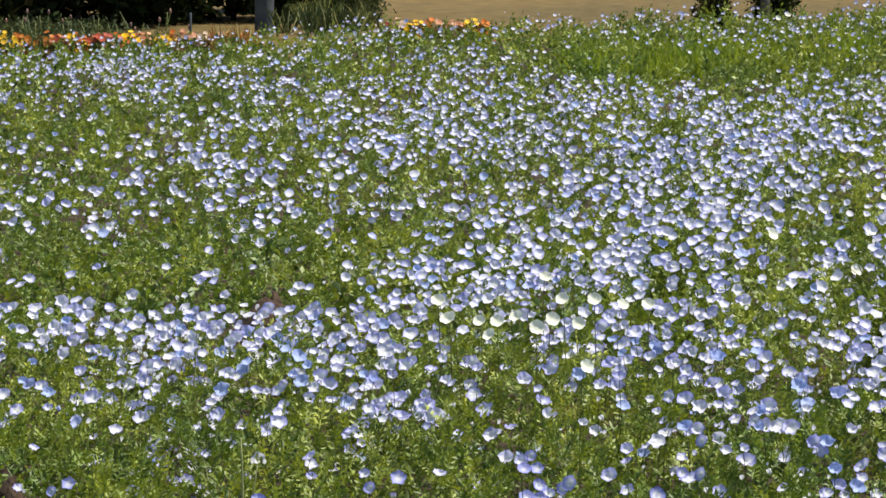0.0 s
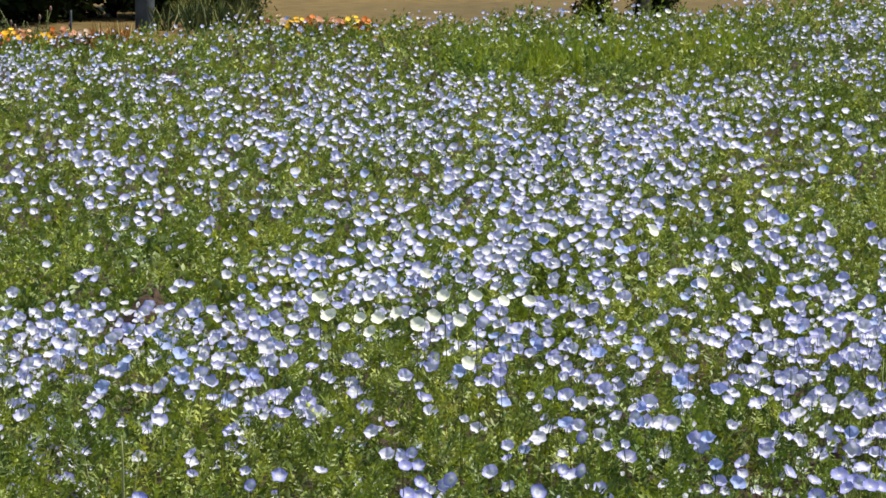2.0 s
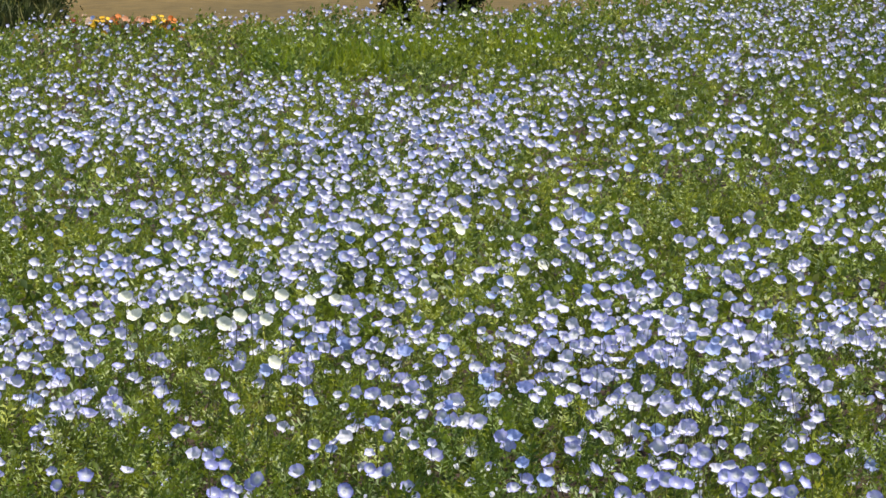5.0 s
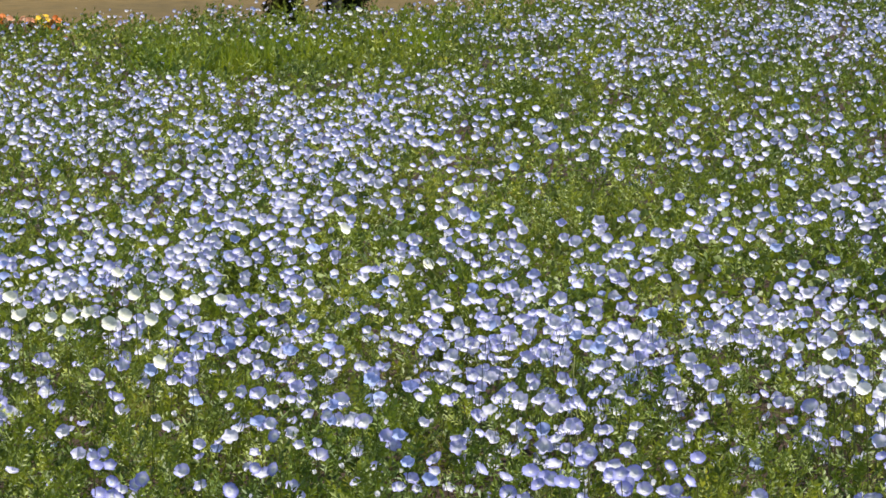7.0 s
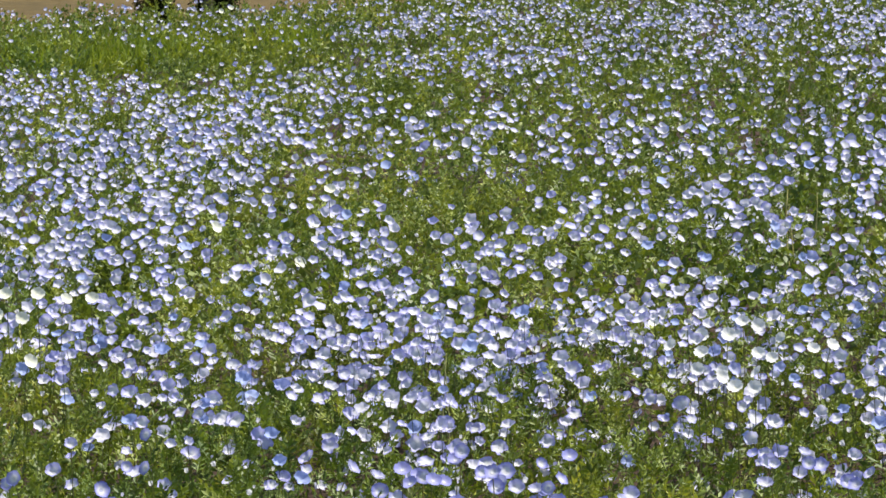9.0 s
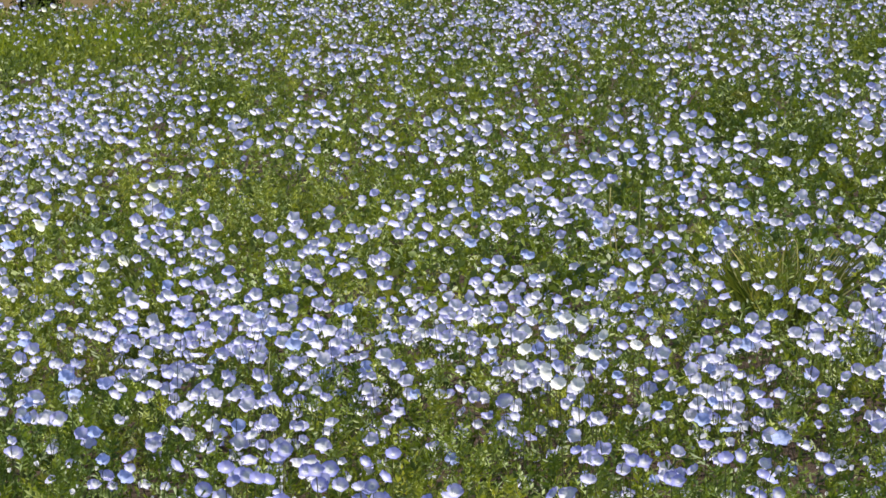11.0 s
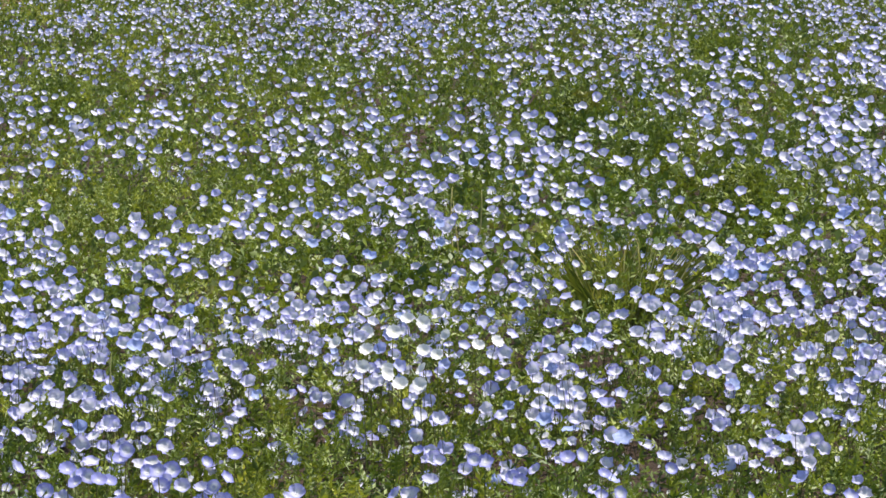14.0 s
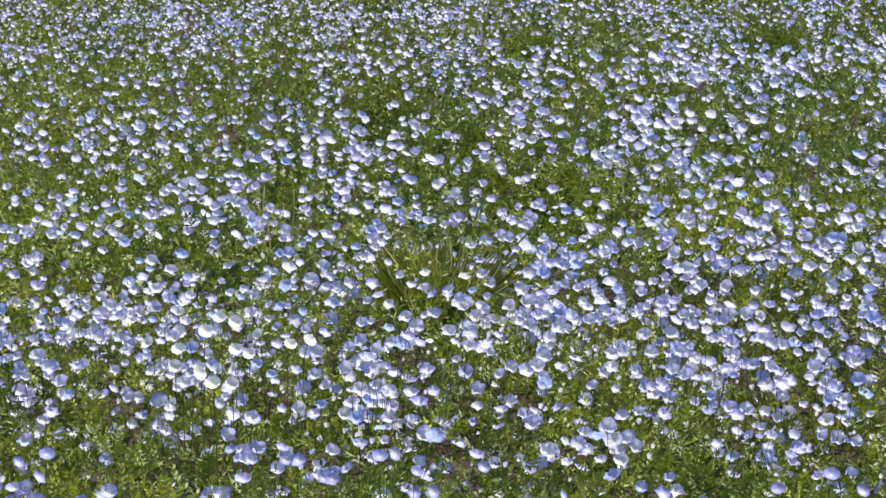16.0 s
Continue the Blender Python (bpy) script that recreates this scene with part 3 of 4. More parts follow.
def undergrowth(y0, y1, per, size, template):
    """Low flat leaves that cover the soil under the mounds."""
    x, y = strewn(per, lambda x, y: per * in_wedge(x, y) * (1 - np.clip(1.3 * spots(x, y, BARE), 0, 1)), y0, y1)
    n = len(x)
    normal = np.stack([rng.normal(0, 1, n), rng.normal(0, 1, n), rng.uniform(0.1, 0.9, n)], 1)
    turns = basis(normal, rng.uniform(0, 6, n)) * (size * rng.uniform(0.7, 1.3, n))[:, None, None]
    # Only the darker half of the tones, painting in shade under the mounds.
    return repeat(template, turns, np.stack([x, y, lie(x, y) + rng.uniform(0.015, 0.075, n)], 1)), np.repeat(0.5 * rng.random(n), len(template[0]))


leaves = [
    undergrowth(6.9, 11.0, 850, 0.044, LEAF_MID), undergrowth(11.0, 14.5, 480, 0.056, LEAF_FAR), undergrowth(14.5, 30.0, 110, 0.06, LEAF_FAR),
    leaf_mass(6.9, 9.8, 3000, 0.036, LEAF_NEAR), leaf_mass(9.8, 14.5, 1850, 0.036, LEAF_MID),
    leaf_mass(14.5, 20.0, 1200, 0.037, LEAF_FAR), leaf_mass(20.0, 31.0, 400, 0.051, LEAF_FAR),
    leaf_mass(6.9, 31.0, 80, 0.10, LEAF_FAR, outside=True),
]
tones = np.concatenate([b for a, b in leaves])
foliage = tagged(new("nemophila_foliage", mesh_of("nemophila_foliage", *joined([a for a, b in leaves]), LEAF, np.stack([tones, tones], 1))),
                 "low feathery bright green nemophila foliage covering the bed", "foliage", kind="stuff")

# ---- nemophila flowers ----


def corolla(n, rings, lobes=5):
    """A five-lobed cup of radius 1, open along z; returns verts, tris and radii."""
    verts, u, tris = [(0, 0, 0)], [0.0], []
    for r, z in rings:
        for k in range(n):
            a = 2 * math.pi * k / n
            lobe = abs(math.sin(lobes * a / 2)) ** 0.7
            rr = r * (1 - (0.18 * r * r) * (1 - lobe))
            verts.append((rr * math.cos(a), rr * math.sin(a), z + 0.06 * r * math.cos(lobes * a)))
            u.append(r * (0.9 + 0.1 * lobe))
    for k in range(n):
        tris.append((0, 1 + k, 1 + (k + 1) % n))
    for i in range(len(rings) - 1):
        for k in range(n):
            a, b = 1 + i * n + k, 1 + i * n + (k + 1) % n
            tris += [(a, a + n, b + n), (a, b + n, b)]
    return np.array(verts), np.array(tris), np.array(u)


CUP_NEAR = corolla(15, [(0.35, 0.07), (0.72, 0.24), (1.0, 0.46)])
CUP_MID = corolla(10, [(0.35, 0.07), (0.72, 0.24), (1.0, 0.46)])
CUP_FAR = corolla(8, [(0.5, 0.13), (1.0, 0.46)])
WANT = lambda x, y: bloom(x, y) * np.where(in_wedge(x, y), 1.0, 0.3)
FIRST = 8.05     # nearer than this the flowers are things of their own


def flower_mass(y0, y1, cup, stalks):
    x, y = strewn(520, WANT, y0, y1, dice=np.random.default_rng(int(y0 * 100)))
    n = len(x)
    normal = np.stack([rng.normal(-0.05, 0.33, n), rng.normal(-0.98, 0.40, n), np.ones(n)], 1)
    r = 0.0129 * rng.uniform(0.66, 1.22, n) * (1 - 0.16 * smooth((y - 14) / 8))
    turns = basis(normal, rng.uniform(0, 2 * math.pi, n)) * r[:, None, None]
    turns[:, :, 2] *= rng.uniform(0.5, 1.7, n)[:, None]
    z = lie(x, y) + crown(x, y) + rng.uniform(-0.07, 0.04, n) * (1 - 0.5 * smooth((y - 15) / 8)) - 0.045 * smooth((y - 15) / 8)
    at = np.stack([x, y, z], 1)
    v, f = repeat(cup[:2], turns, at)
    v = v + rng.normal(0, 0.085, v.shape) * np.repeat(r, len(cup[0]))[:, None] * np.tile(cup[2], n)[:, None]
    uv = np.stack([np.tile(cup[2], n), np.zeros(n * len(cup[2]))], 1)
    stem = None
    if stalks:
        stick = rod([(0, 0, 0), (0, 0, -0.5), (0, 0, -1)], [1, 1, 1], 3)
        m = np.zeros((n, 3, 3))
        m[:, 0, 0] = m[:, 1, 1] = 0.0007
        m[:, 2, 2] = 0.07
        m[:, 0, 2], m[:, 1, 2] = rng.normal(0, 0.012, n), rng.normal(0, 0.012, n)
        stem = repeat(stick, m, at)
    return (v, f), uv, stem


masses = [flower_mass(FIRST, 9.8, CUP_NEAR, True), flower_mass(9.8, 11.7, CUP_MID, False), flower_mass(11.7, 31.0, CUP_FAR, False)]
v, f = joined([m[0] for m in masses])
tagged(new("nemophila_flowers", mesh_of("nemophila_flowers", v, f, PETAL, np.concatenate([m[1] for m in masses]))),
       "masses of sky blue nemophila flowers with white centres", "flowers", kind="stuff")
BUD_CUP = corolla(5, [(0.6, 0.5), (0.8, 1.5)])
x, y = strewn(200, lambda x, y: 0.38 * bloom(x, y) * in_wedge(x, y), 7.2, 27.0)
n = len(x)
normal = np.stack([rng.normal(0, 0.5, n), rng.normal(-0.3, 0.5, n), np.ones(n)], 1)
turns = basis(normal, rng.uniform(0, 6, n)) * rng.uniform(0.003, 0.0065, n)[:, None, None]
at = np.stack([x, y, lie(x, y) + crown(x, y) + rng.uniform(-0.05, 0.015, n)], 1)
tagged(new("flower_buds", mesh_of("flower_buds", *repeat(BUD_CUP[:2], turns, at), PETAL, np.stack([np.tile(BUD_CUP[2] * 0.6, n), np.zeros(len(BUD_CUP[2]) * n)], 1))),
       "small pale half-open nemophila buds among the leaves", "buds", kind="stuff")
tagged(new("flower_stems", mesh_of("flower_stems", *masses[0][2], STEM)), "thin green stems under the blue flowers", "stems", kind="stuff")


def petal_mesh(material):
    """One rounded petal of a cup of radius 1, pointing along x."""
    rows, cols = 4, 5
    verts, u, tris = [], [], []
    for i in range(rows + 1):
        r = i / rows
        half = 0.68 * math.sin(math.pi * min(0.18 + 0.47 * r, 0.62)) * (0.15 + 0.95 * r) * (1.0 if i < rows else 0.8)
        for k in range(cols):
            s = -1 + 2 * k / (cols - 1)
            frill = 1 + rng.normal(0, 0.05) * r
            verts.append((r * (1 - 0.16 * s * s * r) * frill, s * half * 0.9 * frill, 0.46 * r ** 1.4 + 0.07 * s * s * r + rng.normal(0, 0.03) * r))
            u.append((r * (1.0 + 0.08 * s * s), 0.5 + 0.5 * s))
    for i in range(rows):
        for k in range(cols - 1):
            a = i * cols + k
            tris += [(a, a + cols, a + cols + 1), (a, a + cols + 1, a + 1)]
    return mesh_of("petal", verts, tris, material, u)


def throat_mesh(material):
    v, f, u = corolla(10, [(0.16, 0.07), (0.24, 0.1)])
    return mesh_of("throat", v + np.array((0, 0, 0.03)), f, material, np.stack([u * 0.2, u * 0], 1))


WHITE_MESH = petal_mesh(PETAL_WHITE)
THROAT_MESH, WHITE_THROAT = throat_mesh(PETAL), throat_mesh(PETAL_WHITE)


def flower_thing(name, lean, cupped, petals, white, label, category, group):
    """One flower with its head 0.2 m over the origin, leaning towards -y; its stem runs on down into the soil."""
    thing = holder(name, 0, 0, 0, label, category, group)
    top = Vector((0, -0.02, 0.2))
    me = mesh_of("stem", *rod([(0, 0.004, -0.16), (0.003, 0.006, 0.05), (0, -0.006, 0.17), top], [0.001, 0.001, 0.0009, 0.0009], 4), STEM)
    part("stem", me, thing, "thin green stem")
    head = Matrix.Translation(top) @ Matrix.Rotation(lean, 4, "X") @ Matrix.Diagonal((0.0132, 0.0132, 0.0132 * cupped, 1))
    for k in range(5):
        part("petal", petals, thing, "", head @ Matrix.Rotation(2 * math.pi * k / 5, 4, "Z"))
    part("throat", WHITE_THROAT if white else THROAT_MESH, thing, "white flower centre", head)
    return thing


def plant_out(kinds, places, small=0.64, large=1.0):
    """Sets copies of the flower kinds at the places; the first of each kind is itself used."""
    used = set()
    for x, y, up in places:
        k = int(rng.integers(len(kinds)))
        z = float(lie(np.array(x), np.array(y)))
        tall = float(crown(np.array([x]), np.array([y]))[0]) + up
        turn, size = rng.normal(0, 28), float(rng.uniform(small, large))
        m = pose(x, y, z + tall - 0.2 * size, 0, 0, turn)
        if k not in used:
            used.add(k)
            kinds[k].matrix_basis = m
            ob = kinds[k]
        else:
            ob = copy_thing(kinds[k], m)
        ob.scale = (size, size, size)
    for k, ob in enumerate(kinds):
        if k not in used:
            for o in (*ob.children_recursive, ob):
                bpy.data.objects.remove(o)


x, y = strewn(520, lambda x, y: 0.8 * bloom(x, y) * in_wedge(x, y, 0.12), 7.35, FIRST, dice=np.random.default_rng(5))
FLOWER_LABELS = ("deep sky blue nemophila flower with a small white centre", "sky blue nemophila flower with a white centre on a thin stem",
                 "pale washed blue nemophila flower on a thin stem")
blue_kinds = [flower_thing("nemophila_flower", radians(a), c,
                           petal_mesh(thin_material("petal_blue", petal_colour(NEAR_STOPS, PALE, DEEP, 0.04 + 0.13 * i), 0.38, 0.6, 0.2)), False,
                           FLOWER_LABELS[i // 3], "flower", "blue nemophila flowers")
              for i, (a, c) in enumerate(((42, 0.9), (52, 0.75), (58, 1.0), (64, 0.8), (70, 0.7), (50, 1.3), (28, 1.3)))]
plant_out(blue_kinds, [(float(a), float(b), float(rng.uniform(-0.01, 0.035))) for a, b in zip(x, y)])

white_kinds = [flower_thing("white_flower", radians(a), c, WHITE_MESH, True, "creamy white nemophila flower among the blue ones", "flower", "white nemophila flowers")
               for a, c in ((52, 0.9), (64, 0.8), (44, 1.2))]
WHITE_SPOTS = [
    (0.56, 9.40), (0.58, 9.36), (0.52, 9.24), (0.43, 9.11), (0.47, 9.01), (0.45, 8.81), (0.47, 8.71), (0.49, 8.78),
    (0.56, 9.00), (0.58, 8.94), (0.56, 8.75), (0.50, 8.57), (0.53, 8.58), (0.62, 9.19), (0.65, 9.04), (0.68, 9.09),
    (-1.04, 10.19), (-0.98, 9.82), (-0.97, 9.84), (-0.92, 9.79), (-0.89, 9.78), (-0.87, 9.53), (-0.85, 9.85), (-0.81, 9.67),
    (-0.80, 9.82), (-0.80, 10.20), (-0.74, 10.18), (-0.69, 10.07), (-0.88, 10.67), (-0.74, 9.73), (-0.68, 9.01), (-0.63, 10.05),
]
whites = [(x, y, 0.245 - float(crown(np.array([x]), np.array([y]))[0])) for x, y in WHITE_SPOTS]
for cx, cy, a, b, n in ((-0.98, 25.86, 0.05, 0.1, 2), (-0.35, 12.36, 0.13, 0.2, 5), (0.40, 9.9, 0.10, 0.15, 3)):
    for _ in range(n):
        whites.append((cx + a * rng.normal() * 0.7, cy + b * rng.normal() * 0.7, float(rng.uniform(0.02, 0.05))))
plant_out(white_kinds, [w for w in whites if w[0] > 0], 0.74, 1.04)
CREAM = thin_material("petal_cream", petal_colour([(0.0, (0.74, 0.76, 0.50)), (0.5, (0.80, 0.80, 0.66)), (1.0, (0.78, 0.77, 0.68))],
                                                  (0.80, 0.79, 0.66), (0.74, 0.74, 0.62)), 0.3, 0.6, 0.2)
CREAM_MESH = petal_mesh(CREAM)
cream_kinds = [flower_thing("cream_flower", radians(a), c, CREAM_MESH, True, "cream coloured nemophila flower among the blue ones", "flower", "cream nemophila flowers")
               for a, c in ((52, 0.9), (64, 0.8), (44, 1.2))]
plant_out(cream_kinds, [w for w in whites if w[0] <= 0], 0.86, 1.12)

# ---- leafy plants and low grass in the bed ----
CLUMP_LEAF = thin_material("clump_leaf", leaf_colour([(0.0, (0.055, 0.084, 0.014)), (0.6, (0.130, 0.180, 0.032)), (1.0, (0.24, 0.29, 0.06))]), 0.25, 0.5, 0.3, (1.2, 1.15, 0.6))


def leafy_plant(x, y, wide, deep):
    """A flowerless nemophila plant: feathery leaves in a low dome over a few stems."""
    z = float(lie(np.array(x), np.array(y)))
    plant = holder("leafy_plant", x, y, z, "dark green leafy plant without flowers among the nemophila", "plant", "leafy plants in the bed")
    tall = 0.19
    for k in range(4):
        a = 1.6 * k + 0.4
        end = (0.6 * wide * math.cos(a), 0.5 * deep * math.sin(a), 0.8 * tall)
        part("stem", mesh_of("stem", *rod([(0.1 * wide * math.cos(a), 0, 0), (0.3 * wide * math.cos(a), 0.2 * deep * math.sin(a), 0.45 * tall), end], [0.0022, 0.0018, 0.001], 4), STEM), plant)
    n = int(2600 * wide * deep / 0.1) + 260
    a, r = rng.uniform(0, 2 * math.pi, n), np.sqrt(rng.random(n))
    at = np.stack([wide * r * np.cos(a), deep * r * np.sin(a), tall * (1 - 0.75 * r ** 2.5) * rng.uniform(0.35, 1.0, n) ** 0.5 - 0.03], 1)
    out = np.stack([r * np.cos(a) + rng.normal(0, 0.5, n), r * np.sin(a) + rng.normal(0, 0.5, n), rng.uniform(0.3, 1.3, n)], 1)
    turns = basis(out, rng.uniform(0, 6.3, n)) * (0.042 * rng.uniform(0.6, 1.25, n))[:, None, None]
    part("leaves", mesh_of("leaves", *repeat(LEAF_MID, turns, at), CLUMP_LEAF), plant, "feathery dark green leaves")


for x, y, a, b in LEAFY:
    leafy_plant(x, y, a, b)

LOW_GRASS = thin_material("low_grass", leaf_colour([(0.0, (0.12, 0.18, 0.020)), (1.0, (0.24, 0.30, 0.045))]), 0.4, 0.6, 0.1, (1.2, 1.15, 0.5))
x, y = strewn(900, lambda x, y: 900 * np.clip(spots(x, y, GRASSY), 0, 1) * (0.35 + grain(x, y, 0.3)), 19.0, 27.0, -3.2, 0.6)
n = len(x)
blade_shape = strip([(0, 0, 0), (0, 0.05, 0.6), (0, 0.2, 1.0)], [0.045, 0.035, 0.004], (1, 0, 0))
turns = basis(np.stack([rng.normal(0, 0.35, n), rng.normal(0, 0.35, n), np.ones(n)], 1), rng.uniform(0, 6.3, n)) * rng.uniform(0.08, 0.145, n)[:, None, None]
tagged(new("low_grass", mesh_of("low_grass", *repeat(blade_shape, turns, np.stack([x, y, lie(x, y)], 1)), LOW_GRASS)),
       "soft bright green grass growing between the far flowers", "grass", kind="stuff")

# ---- grasses and dry stalks in the bed ----


def blade(root, tip, width, bow, material, parent, label=""):
    root, tip = Vector(root), Vector(tip)
    way = tip - root
    side = way.cross(Vector((rng.uniform(-1.6, 0.5), -1, 0.1))).normalized()
    pts = [root + way * s + Vector(bow) * (s * (1 - s) * 4) for s in (0, 0.3, 0.6, 0.85, 1)]
    ws = [width * k for k in (0.8, 1.0, 0.85, 0.5, 0.06)]
    v, f = strip([p - Vector(parent.location) for p in pts], ws, side)
    return part("blade", mesh_of("blade", v, f, material), parent, label)


def on_soil(x, y):
    return float(lie(np.array(float(x)), np.array(float(y))))


def grass_tuft(x, y, n, spread, height, label, material, dry=0.15, sway=0.9):
    z = on_soil(x, y)
    tuft = holder("grass_tuft", x, y, z, label, "grass")
    for i in range(n):
        a, r = rng.uniform(0, 2 * math.pi), spread * math.sqrt(rng.random())
        root = (x + 0.35 * r * math.cos(a), y + r * math.sin(a), z)
        h = height * rng.uniform(0.6, 1.1)
        lean = rng.normal(0, sway)
        tip = (root[0] + math.cos(a) * r * 1.1 + h * 0.5 * lean, root[1] + rng.normal(0, 0.04), z + h)
        blade(root, tip, rng.uniform(0.4, 1.0) * (0.0028 if y < 20 else 0.004), (rng.normal(0, 0.015), 0, rng.uniform(0, 0.025)),
              STRAW if rng.random() < dry else material, tuft)
    return tuft


def dry_stalk(x, y, blades, label):
    z = on_soil(x, y)
    st = holder("dry_stalk", x, y, z, label, "grass stalk", "dry grass stalks")
    for dx, lx, h, w, bow in blades:
        pts = [(dx + lx * s + 4 * bow * s * (1 - s), -0.01 * s, h * s) for s in (0, 0.3, 0.6, 0.85, 1)]
        part("blade", mesh_of("blade", *rod(pts, [w, w, 0.9 * w, 0.7 * w, 0.2 * w], 6), STRAW), st)


grass_tuft(1.06, 10.68, 230, 0.13, 0.19, "tuft of olive green grass with bent dry blades among the flowers", BLADE, 0.08, 0.28)
grass_tuft(1.10, 10.85, 22, 0.08, 0.20, "small tuft of yellowish green grass among the flowers", BLADE, 0.2)
grass_tuft(-0.20, 11.75, 14, 0.08, 0.18, "sparse green grass tuft hidden among nemophila", BLADE, 0.0, 0.5)
grass_tuft(1.75, 11.6, 16, 0.12, 0.2, "thin green grass among nemophila leaves", BLADE, 0.0, 0.5)
grass_tuft(0.10, 12.9, 20, 0.14, 0.18, "thin green grass in a gap of the flowers", BLADE, 0.0, 0.5)
dry_stalk(-1.137, 8.10, [(0.0, 0.006, 0.228, 0.0026, 0.004), (0.012, 0.022, 0.20, 0.0016, -0.004), (-0.02, -0.03, 0.19, 0.0013, 0.0)],
          "pale straw coloured grass stalk standing in the leaves")
dry_stalk(0.80, 11.65, [(0.0, -0.012, 0.222, 0.0024, -0.008), (0.022, 0.03, 0.215, 0.002, 0.010), (0.01, -0.02, 0.19, 0.0014, 0.0)],
          "yellow dry grass stalks between blue flowers")
dry_stalk(2.84, 16.51, [(0.0, 0.05, 0.27, 0.003, -0.01), (0.02, -0.06, 0.24, 0.0026, 0.0), (-0.03, 0.0, 0.23, 0.0026, 0.006)],
          "bent yellow stalk rising over the flowers")
dry_stalk(0.02, 9.1, [(0.0, 0.014, 0.24, 0.0015, 0.0), (0.02, -0.01, 0.23, 0.0011, 0.004)], "thin dry stalk among the flowers")
dry_stalk(-1.50, 10.0, [(0.0, 0.02, 0.24, 0.0015, 0.004)], "thin dry stalk bent over blue flowers")

# ---- pansies beyond the bed ----
PANSY = {}
for key, deep, light in (("yellow", (0.62, 0.34, 0.01), (0.80, 0.50, 0.03)), ("orange", (0.42, 0.09, 0.01), (0.60, 0.19, 0.03)),
                         ("red", (0.20, 0.03, 0.018), (0.36, 0.075, 0.045)), ("salmon", (0.42, 0.17, 0.10), (0.58, 0.30, 0.2)),
                         ("pink", (0.48, 0.30, 0.26), (0.64, 0.46, 0.4))):
    PANSY[key] = thin_material("pansy_" + key, leaf_colour([(0.0, deep), (1.0, light)]), 0.25, 0.6, 0.2)
BLOOM_TEMPLATE = corolla(10, [(0.45, 0.05), (1.0, 0.16)])[:2]


def pansy(x, y, colour, wide, tall):
    """A bushy pansy: a low leafy body and a dozen and a half flat blooms, each its own part."""
    z = on_soil(x, y) - 0.02
    plant = holder("pansy_plant", x, y, z, colour + " pansies in bloom on a low leafy plant", "pansy", "pansies beyond the bed")
    n = 90
    a, e, r = rng.uniform(0, 2 * math.pi, n), rng.uniform(0.1, 1.3, n), rng.uniform(0.5, 1.0, n)
    out = np.stack([np.cos(a) * np.cos(e), np.sin(a) * np.cos(e), np.sin(e)], 1)
    at = out * r[:, None] * np.array([wide, wide, tall * 0.85])
    turns = basis(out + rng.normal(0, 0.4, (n, 3)), rng.uniform(0, 6.3, n)) * 0.05
    part("leaves", mesh_of("leaves", *repeat(LEAF_MID, turns, at - np.array([0, 0, 0.02])), WEED), plant, "green pansy leaves")
    for k in range(20):
        a, e = rng.uniform(0, 2 * math.pi), rng.uniform(-0.1, 1.2)
        d = np.array([[math.cos(a) * math.cos(e), math.sin(a) * math.cos(e) - 0.35, math.sin(e)]])
        s = rng.uniform(0.012, 0.021)
        turn = basis(d + np.array([[0, -0.4, 0.2]]), np.array([rng.uniform(0, 6)])) * s
        v, f = repeat(BLOOM_TEMPLATE, turn, d * np.array([[wide * rng.uniform(0.8, 1.7), wide, tall * rng.uniform(0.7, 1.05)]]) + np.array([[0, 0, 0.015]]))
        part("bloom", mesh_of("bloom", v, f, PANSY[colour]), plant)


for x, y, colour, wide in (
        (-4.90, 26.35, "yellow", 0.070), (-4.84, 26.36, "yellow", 0.060), (-4.80, 26.37, "orange", 0.050), (-4.73, 26.39, "orange", 0.055), (-4.66, 26.40, "orange", 0.055),
        (-4.60, 26.41, "red", 0.045), (-4.54, 26.42, "yellow", 0.055), (-4.50, 26.43, "orange", 0.040), (-4.47, 26.44, "red", 0.060), (-4.41, 26.45, "red", 0.060),
        (-4.37, 26.45, "red", 0.050), (-4.31, 26.46, "orange", 0.040), (-4.26, 26.47, "yellow", 0.060), (-4.19, 26.48, "salmon", 0.045), (-4.14, 26.49, "yellow", 0.055),
        (-4.09, 26.50, "yellow", 0.050), (-4.04, 26.51, "orange", 0.040), (-3.98, 26.52, "salmon", 0.060), (-3.90, 26.54, "pink", 0.045), (-3.83, 26.55, "salmon", 0.050),
        (-3.78, 26.56, "orange", 0.045), (-3.73, 26.57, "orange", 0.050), (-3.67, 26.58, "orange", 0.050), (-3.12, 27.95, "red", 0.040), (-3.06, 27.95, "pink", 0.050),
        (-3.01, 27.95, "yellow", 0.050), (-2.97, 27.95, "yellow", 0.060), (-2.91, 27.95, "orange", 0.040), (-2.87, 27.95, "salmon", 0.060), (-2.82, 27.95, "pink", 0.055),
        (-2.76, 27.95, "salmon", 0.045), (-2.73, 27.95, "yellow", 0.055), (-2.68, 27.95, "yellow", 0.045), (-2.62, 27.95, "orange", 0.035),
):
    pansy(x, y, colour, wide, (0.135 if y > 27 else 0.115) + 0.025 * rng.random())

# ---- weeds and tall grass behind the pansies ----


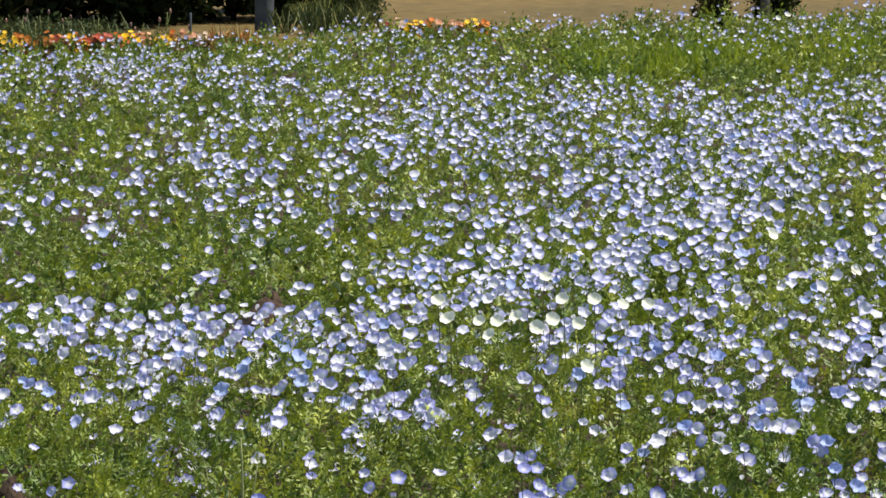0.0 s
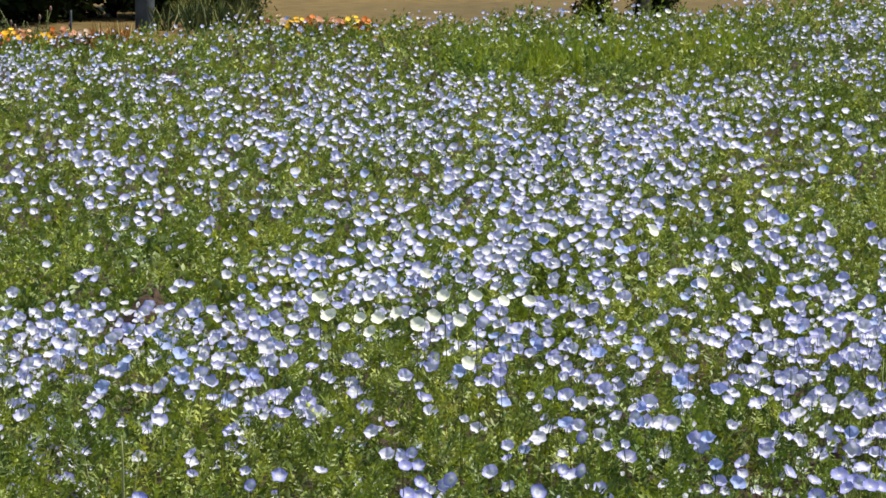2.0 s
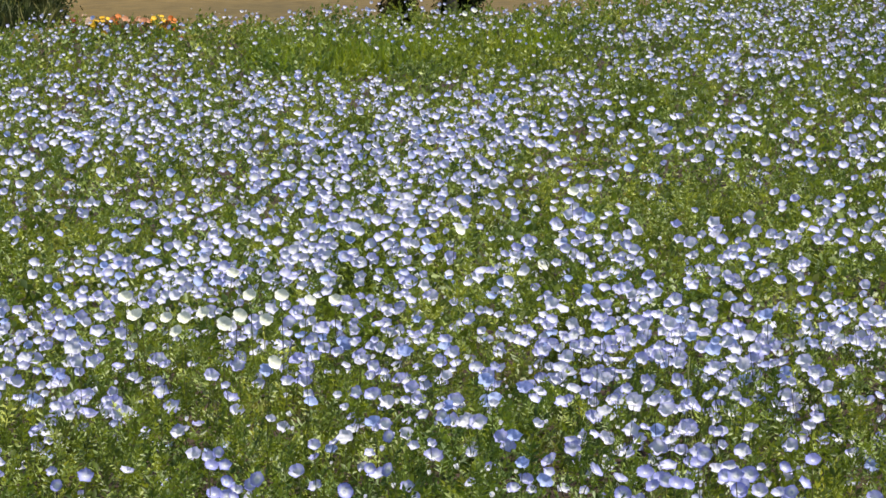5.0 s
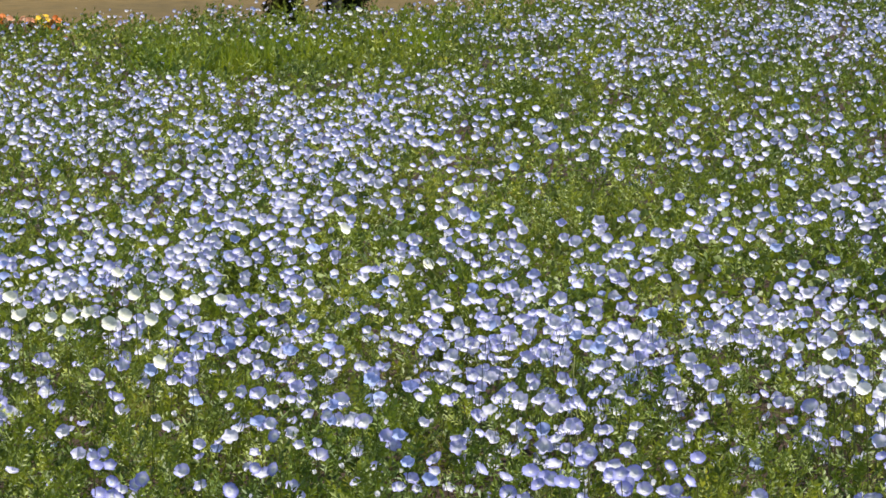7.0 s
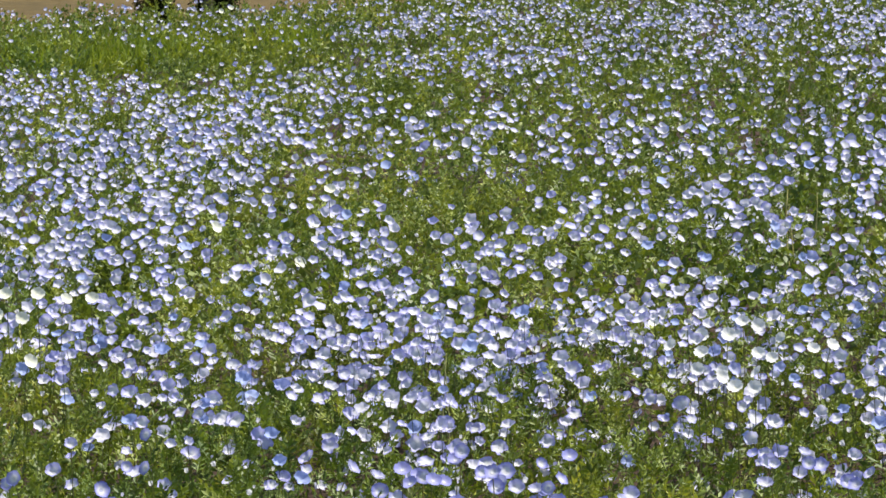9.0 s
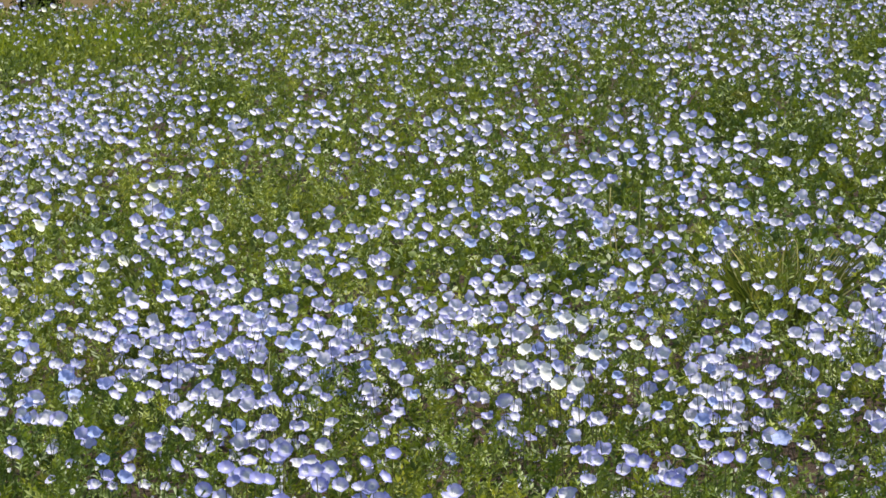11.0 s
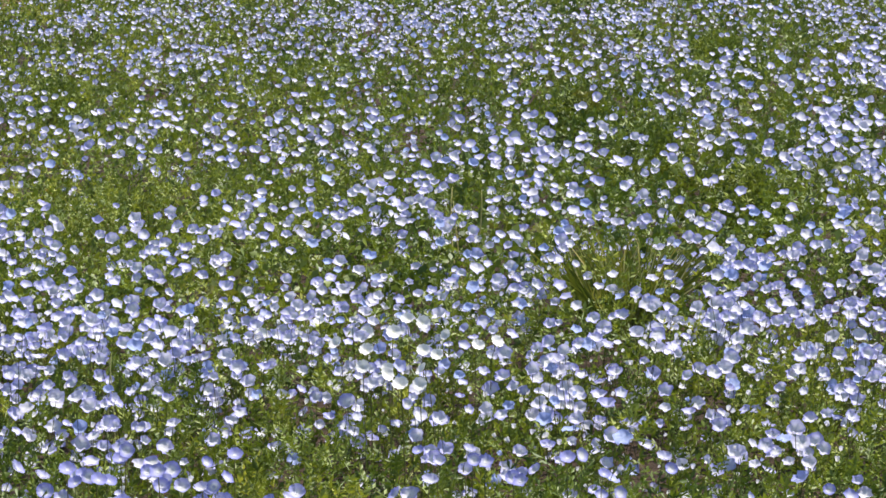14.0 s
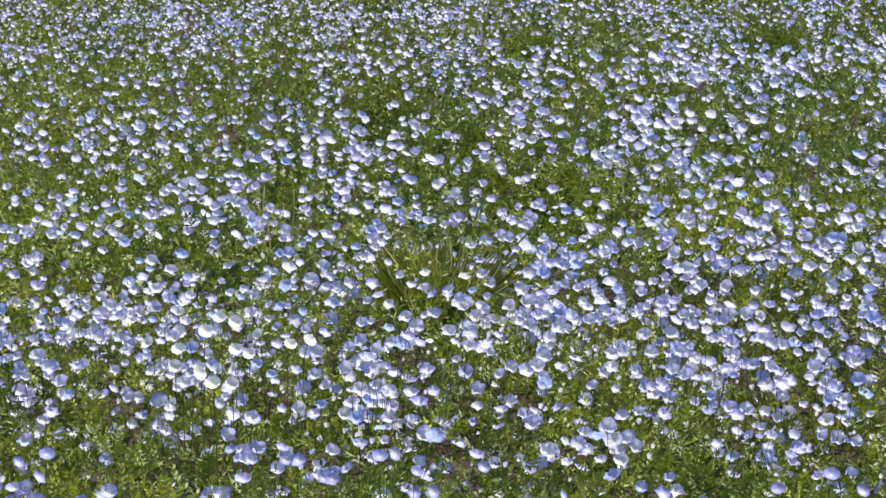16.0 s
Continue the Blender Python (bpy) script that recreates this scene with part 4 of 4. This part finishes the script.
def tall_weed(x, y, tall, bud):
    z = on_soil(x, y) - 0.03
    weed = holder("tall_weed", x, y, z, "thin upright weed with a dull pink bud" if bud else "leafy green weed at the lawn's edge", "weed",
                  "weeds behind the pansies")
    lean = rng.normal(0, 0.03)
    part("stalk", mesh_of("stalk", *rod([(0, 0, 0), (lean * 0.3, 0, tall * 0.5), (lean, 0, tall)], [0.004, 0.003, 0.002], 4), WEED), weed)
    n = 22
    s = rng.uniform(0.1, 0.95, n)
    a = rng.uniform(0, 2 * math.pi, n)
    normal = np.stack([np.cos(a), np.sin(a), rng.uniform(0.3, 1.2, n)], 1)
    at = np.stack([lean * s, 0 * s, tall * s * 0.9], 1)
    size = (0.045 * rng.uniform(0.5, 1.2, n) * (1.2 - s))[:, None, None]
    part("leaves", mesh_of("leaves", *repeat(LEAF_FAR, basis(normal, rng.uniform(0, 6, n)) * size, at), WEED), weed)
    if bud:
        v, f = rod([(0, 0, 0), (0, 0, 0.008), (0, 0, 0.02), (0, 0, 0.028)], [0.003, 0.007, 0.006, 0.002], 7)
        part("bud", mesh_of("bud", v + np.array([lean, 0, tall]), f, BUD), weed, "dull pink flower bud")


for i in range(60):
    x = -5.5 + 1.35 * (i / 60) ** 1.2 + rng.normal(0, 0.04)
    tall_weed(x, 27.6 + rng.uniform(-0.7, 0.7) + 0.2 * (x + 5), rng.uniform(0.07, 0.19), rng.random() < 0.22)
for i in range(26):
    t = rng.random()
    x, y = -3.87 + 0.42 * t, 29.4 + rng.uniform(-0.3, 0.7)
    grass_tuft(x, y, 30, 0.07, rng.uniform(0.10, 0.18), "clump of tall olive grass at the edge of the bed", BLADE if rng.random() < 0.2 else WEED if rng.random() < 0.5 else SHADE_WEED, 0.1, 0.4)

n = 3600
x = -5.9 + 1.15 * rng.random(n) ** 1.5
y = 27.8 + rng.uniform(-0.6, 1.5, n)
lean = rng.normal(0, 0.6, (n, 2))
turns = basis(np.concatenate([lean, np.ones((n, 1))], 1), rng.uniform(0, 6, n)) * rng.uniform(0.03, 0.06, n)[:, None, None]
at = np.stack([x, y, lie(x, y) - 0.03 + 0.09 * rng.random(n) * (0.4 + 0.9 * grain(x, y, 0.15))], 1)
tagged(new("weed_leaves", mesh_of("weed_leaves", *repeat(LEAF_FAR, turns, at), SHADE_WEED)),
       "low grey green weeds in front of the hedge, shade painted into their colour", "weeds", kind="stuff")

for x, y in ((-3.79, 26.3), (-3.71, 26.4), (-3.65, 26.3)):
    grass_tuft(x, y, 26, 0.05, 0.16, "clump of orange brown withered grass beyond the pansies", BROWN_GRASS, 0.1, 0.4)

# ---- bare earth ----


def earth_heap(x, y, wide, deep, tall, label):
    """A low heap of loose soil with clods, open to the sky between the plants."""
    a, r = np.meshgrid(np.linspace(0, 2 * math.pi, 25)[:-1], np.linspace(0, 1, 9))
    px, py = x + wide * r * np.cos(a), y + deep * r * np.sin(a)
    pz = lie(px, py) - 0.01 + tall * (1 - smooth(r)) + 0.045 * (grain(px, py, 0.03) - 0.5) * (1 - r * r) + 0.03 * (grain(px + 5, py, 0.012) - 0.5) * (1 - r)
    i = (np.arange(8)[:, None] * 24 + np.arange(24)[None]).ravel()
    k = (np.arange(8)[:, None] * 24 + (np.arange(24)[None] + 1) % 24).ravel()
    tris = np.concatenate([np.stack([i, i + 24, k + 24], 1), np.stack([i, k + 24, k], 1)])
    tagged(new("earth_mound", mesh_of("earth_mound", np.stack([px, py, pz], 2).reshape(-1, 3), tris, SOIL)), label, "mound")


earth_heap(-1.57, 11.76, 0.16, 0.22, 0.115, "heap of bare reddish brown soil between the flowers")
earth_heap(-1.55, 8.42, 0.06, 0.12, 0.12, "small heap of bare brown soil under the leaves")

# ---- posts, stakes, hedge and bush ----


def pole(name, x, y, r, tall, material, label, category, sides=16):
    z = on_soil(x, y) - 0.05
    ob = new(name, mesh_of(name, *rod([(0, 0, 0), (0.0, 0, tall * 0.5), (0, 0, tall), (0, 0, tall + r * 0.3)], [r * 1.05, r, r, r * 0.7], sides), material))
    ob.location = (x, y, z)
    return tagged(ob, label, category)


pole("post", -4.02, 29.72, 0.053, 1.6, POST, "thick dark grey post on the lawn behind the flowers", "post")
pole("stake", -3.98, 26.65, 0.006, 0.25, POST, "thin dark stake beside the pansies", "stake", 8)


def shrub(name, x, y, wide, deep, tall, n, size, label, category, material=DARK_LEAF, stems=5):
    """Leafy mass over a few stems: leaf sprays in uneven clumps."""
    z = on_soil(x, y) - 0.03
    thing = holder(name, x, y, z, label, category)
    for k in range(stems):
        sx = wide * (-0.8 + 1.6 * (k + 0.5) / stems)
        pts = [(sx * 0.8, 0, 0), (sx * 0.9, rng.normal(0, 0.02), tall * 0.4), (sx, rng.normal(0, 0.03), tall * 0.85)]
        part("stem", mesh_of("stem", *rod(pts, [0.02, 0.015, 0.006], 6), BARK), thing)
    clumps = np.stack([rng.uniform(-1, 1, 160) * wide, rng.uniform(-1, 1, 160) * deep, rng.uniform(0.03, 0.97, 160) * tall], 1)
    c = clumps[rng.integers(160, size=n)]
    at = c + rng.normal(0, 1, (n, 3)) * np.array([wide * 0.10 + 0.012, deep * 0.22, tall * 0.07])
    at[:, 2] = np.maximum(at[:, 2], 0.0)
    normal = rng.normal(0, 1, (n, 3)) + np.array([0, -0.3, 0.5])
    part("leaves", mesh_of("leaves", *repeat(LEAF_FAR, basis(normal, rng.uniform(0, 6, n)) * (size * rng.uniform(0.6, 1.3, n))[:, None, None], at), material), thing)
    return thing


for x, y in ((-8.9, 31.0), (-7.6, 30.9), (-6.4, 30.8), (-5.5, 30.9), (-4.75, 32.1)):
    shrub("hedge_shrub", x, y, 0.85, 0.5, 1.1, 3200, 0.19, "tall dark green hedge shrub with its own shade put into the leaf colour", "shrub")
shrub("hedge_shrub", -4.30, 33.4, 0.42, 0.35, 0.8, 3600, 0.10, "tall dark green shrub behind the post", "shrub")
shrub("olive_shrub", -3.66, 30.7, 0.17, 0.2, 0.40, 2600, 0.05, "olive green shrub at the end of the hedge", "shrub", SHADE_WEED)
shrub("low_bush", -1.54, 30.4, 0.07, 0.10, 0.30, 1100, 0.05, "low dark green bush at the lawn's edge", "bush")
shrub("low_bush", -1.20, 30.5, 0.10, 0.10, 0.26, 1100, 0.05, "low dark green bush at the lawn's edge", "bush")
pole("stump", -1.235, 30.25, 0.028, 0.35, BARK, "slim grey trunk stub beside the low bush", "trunk", 10)
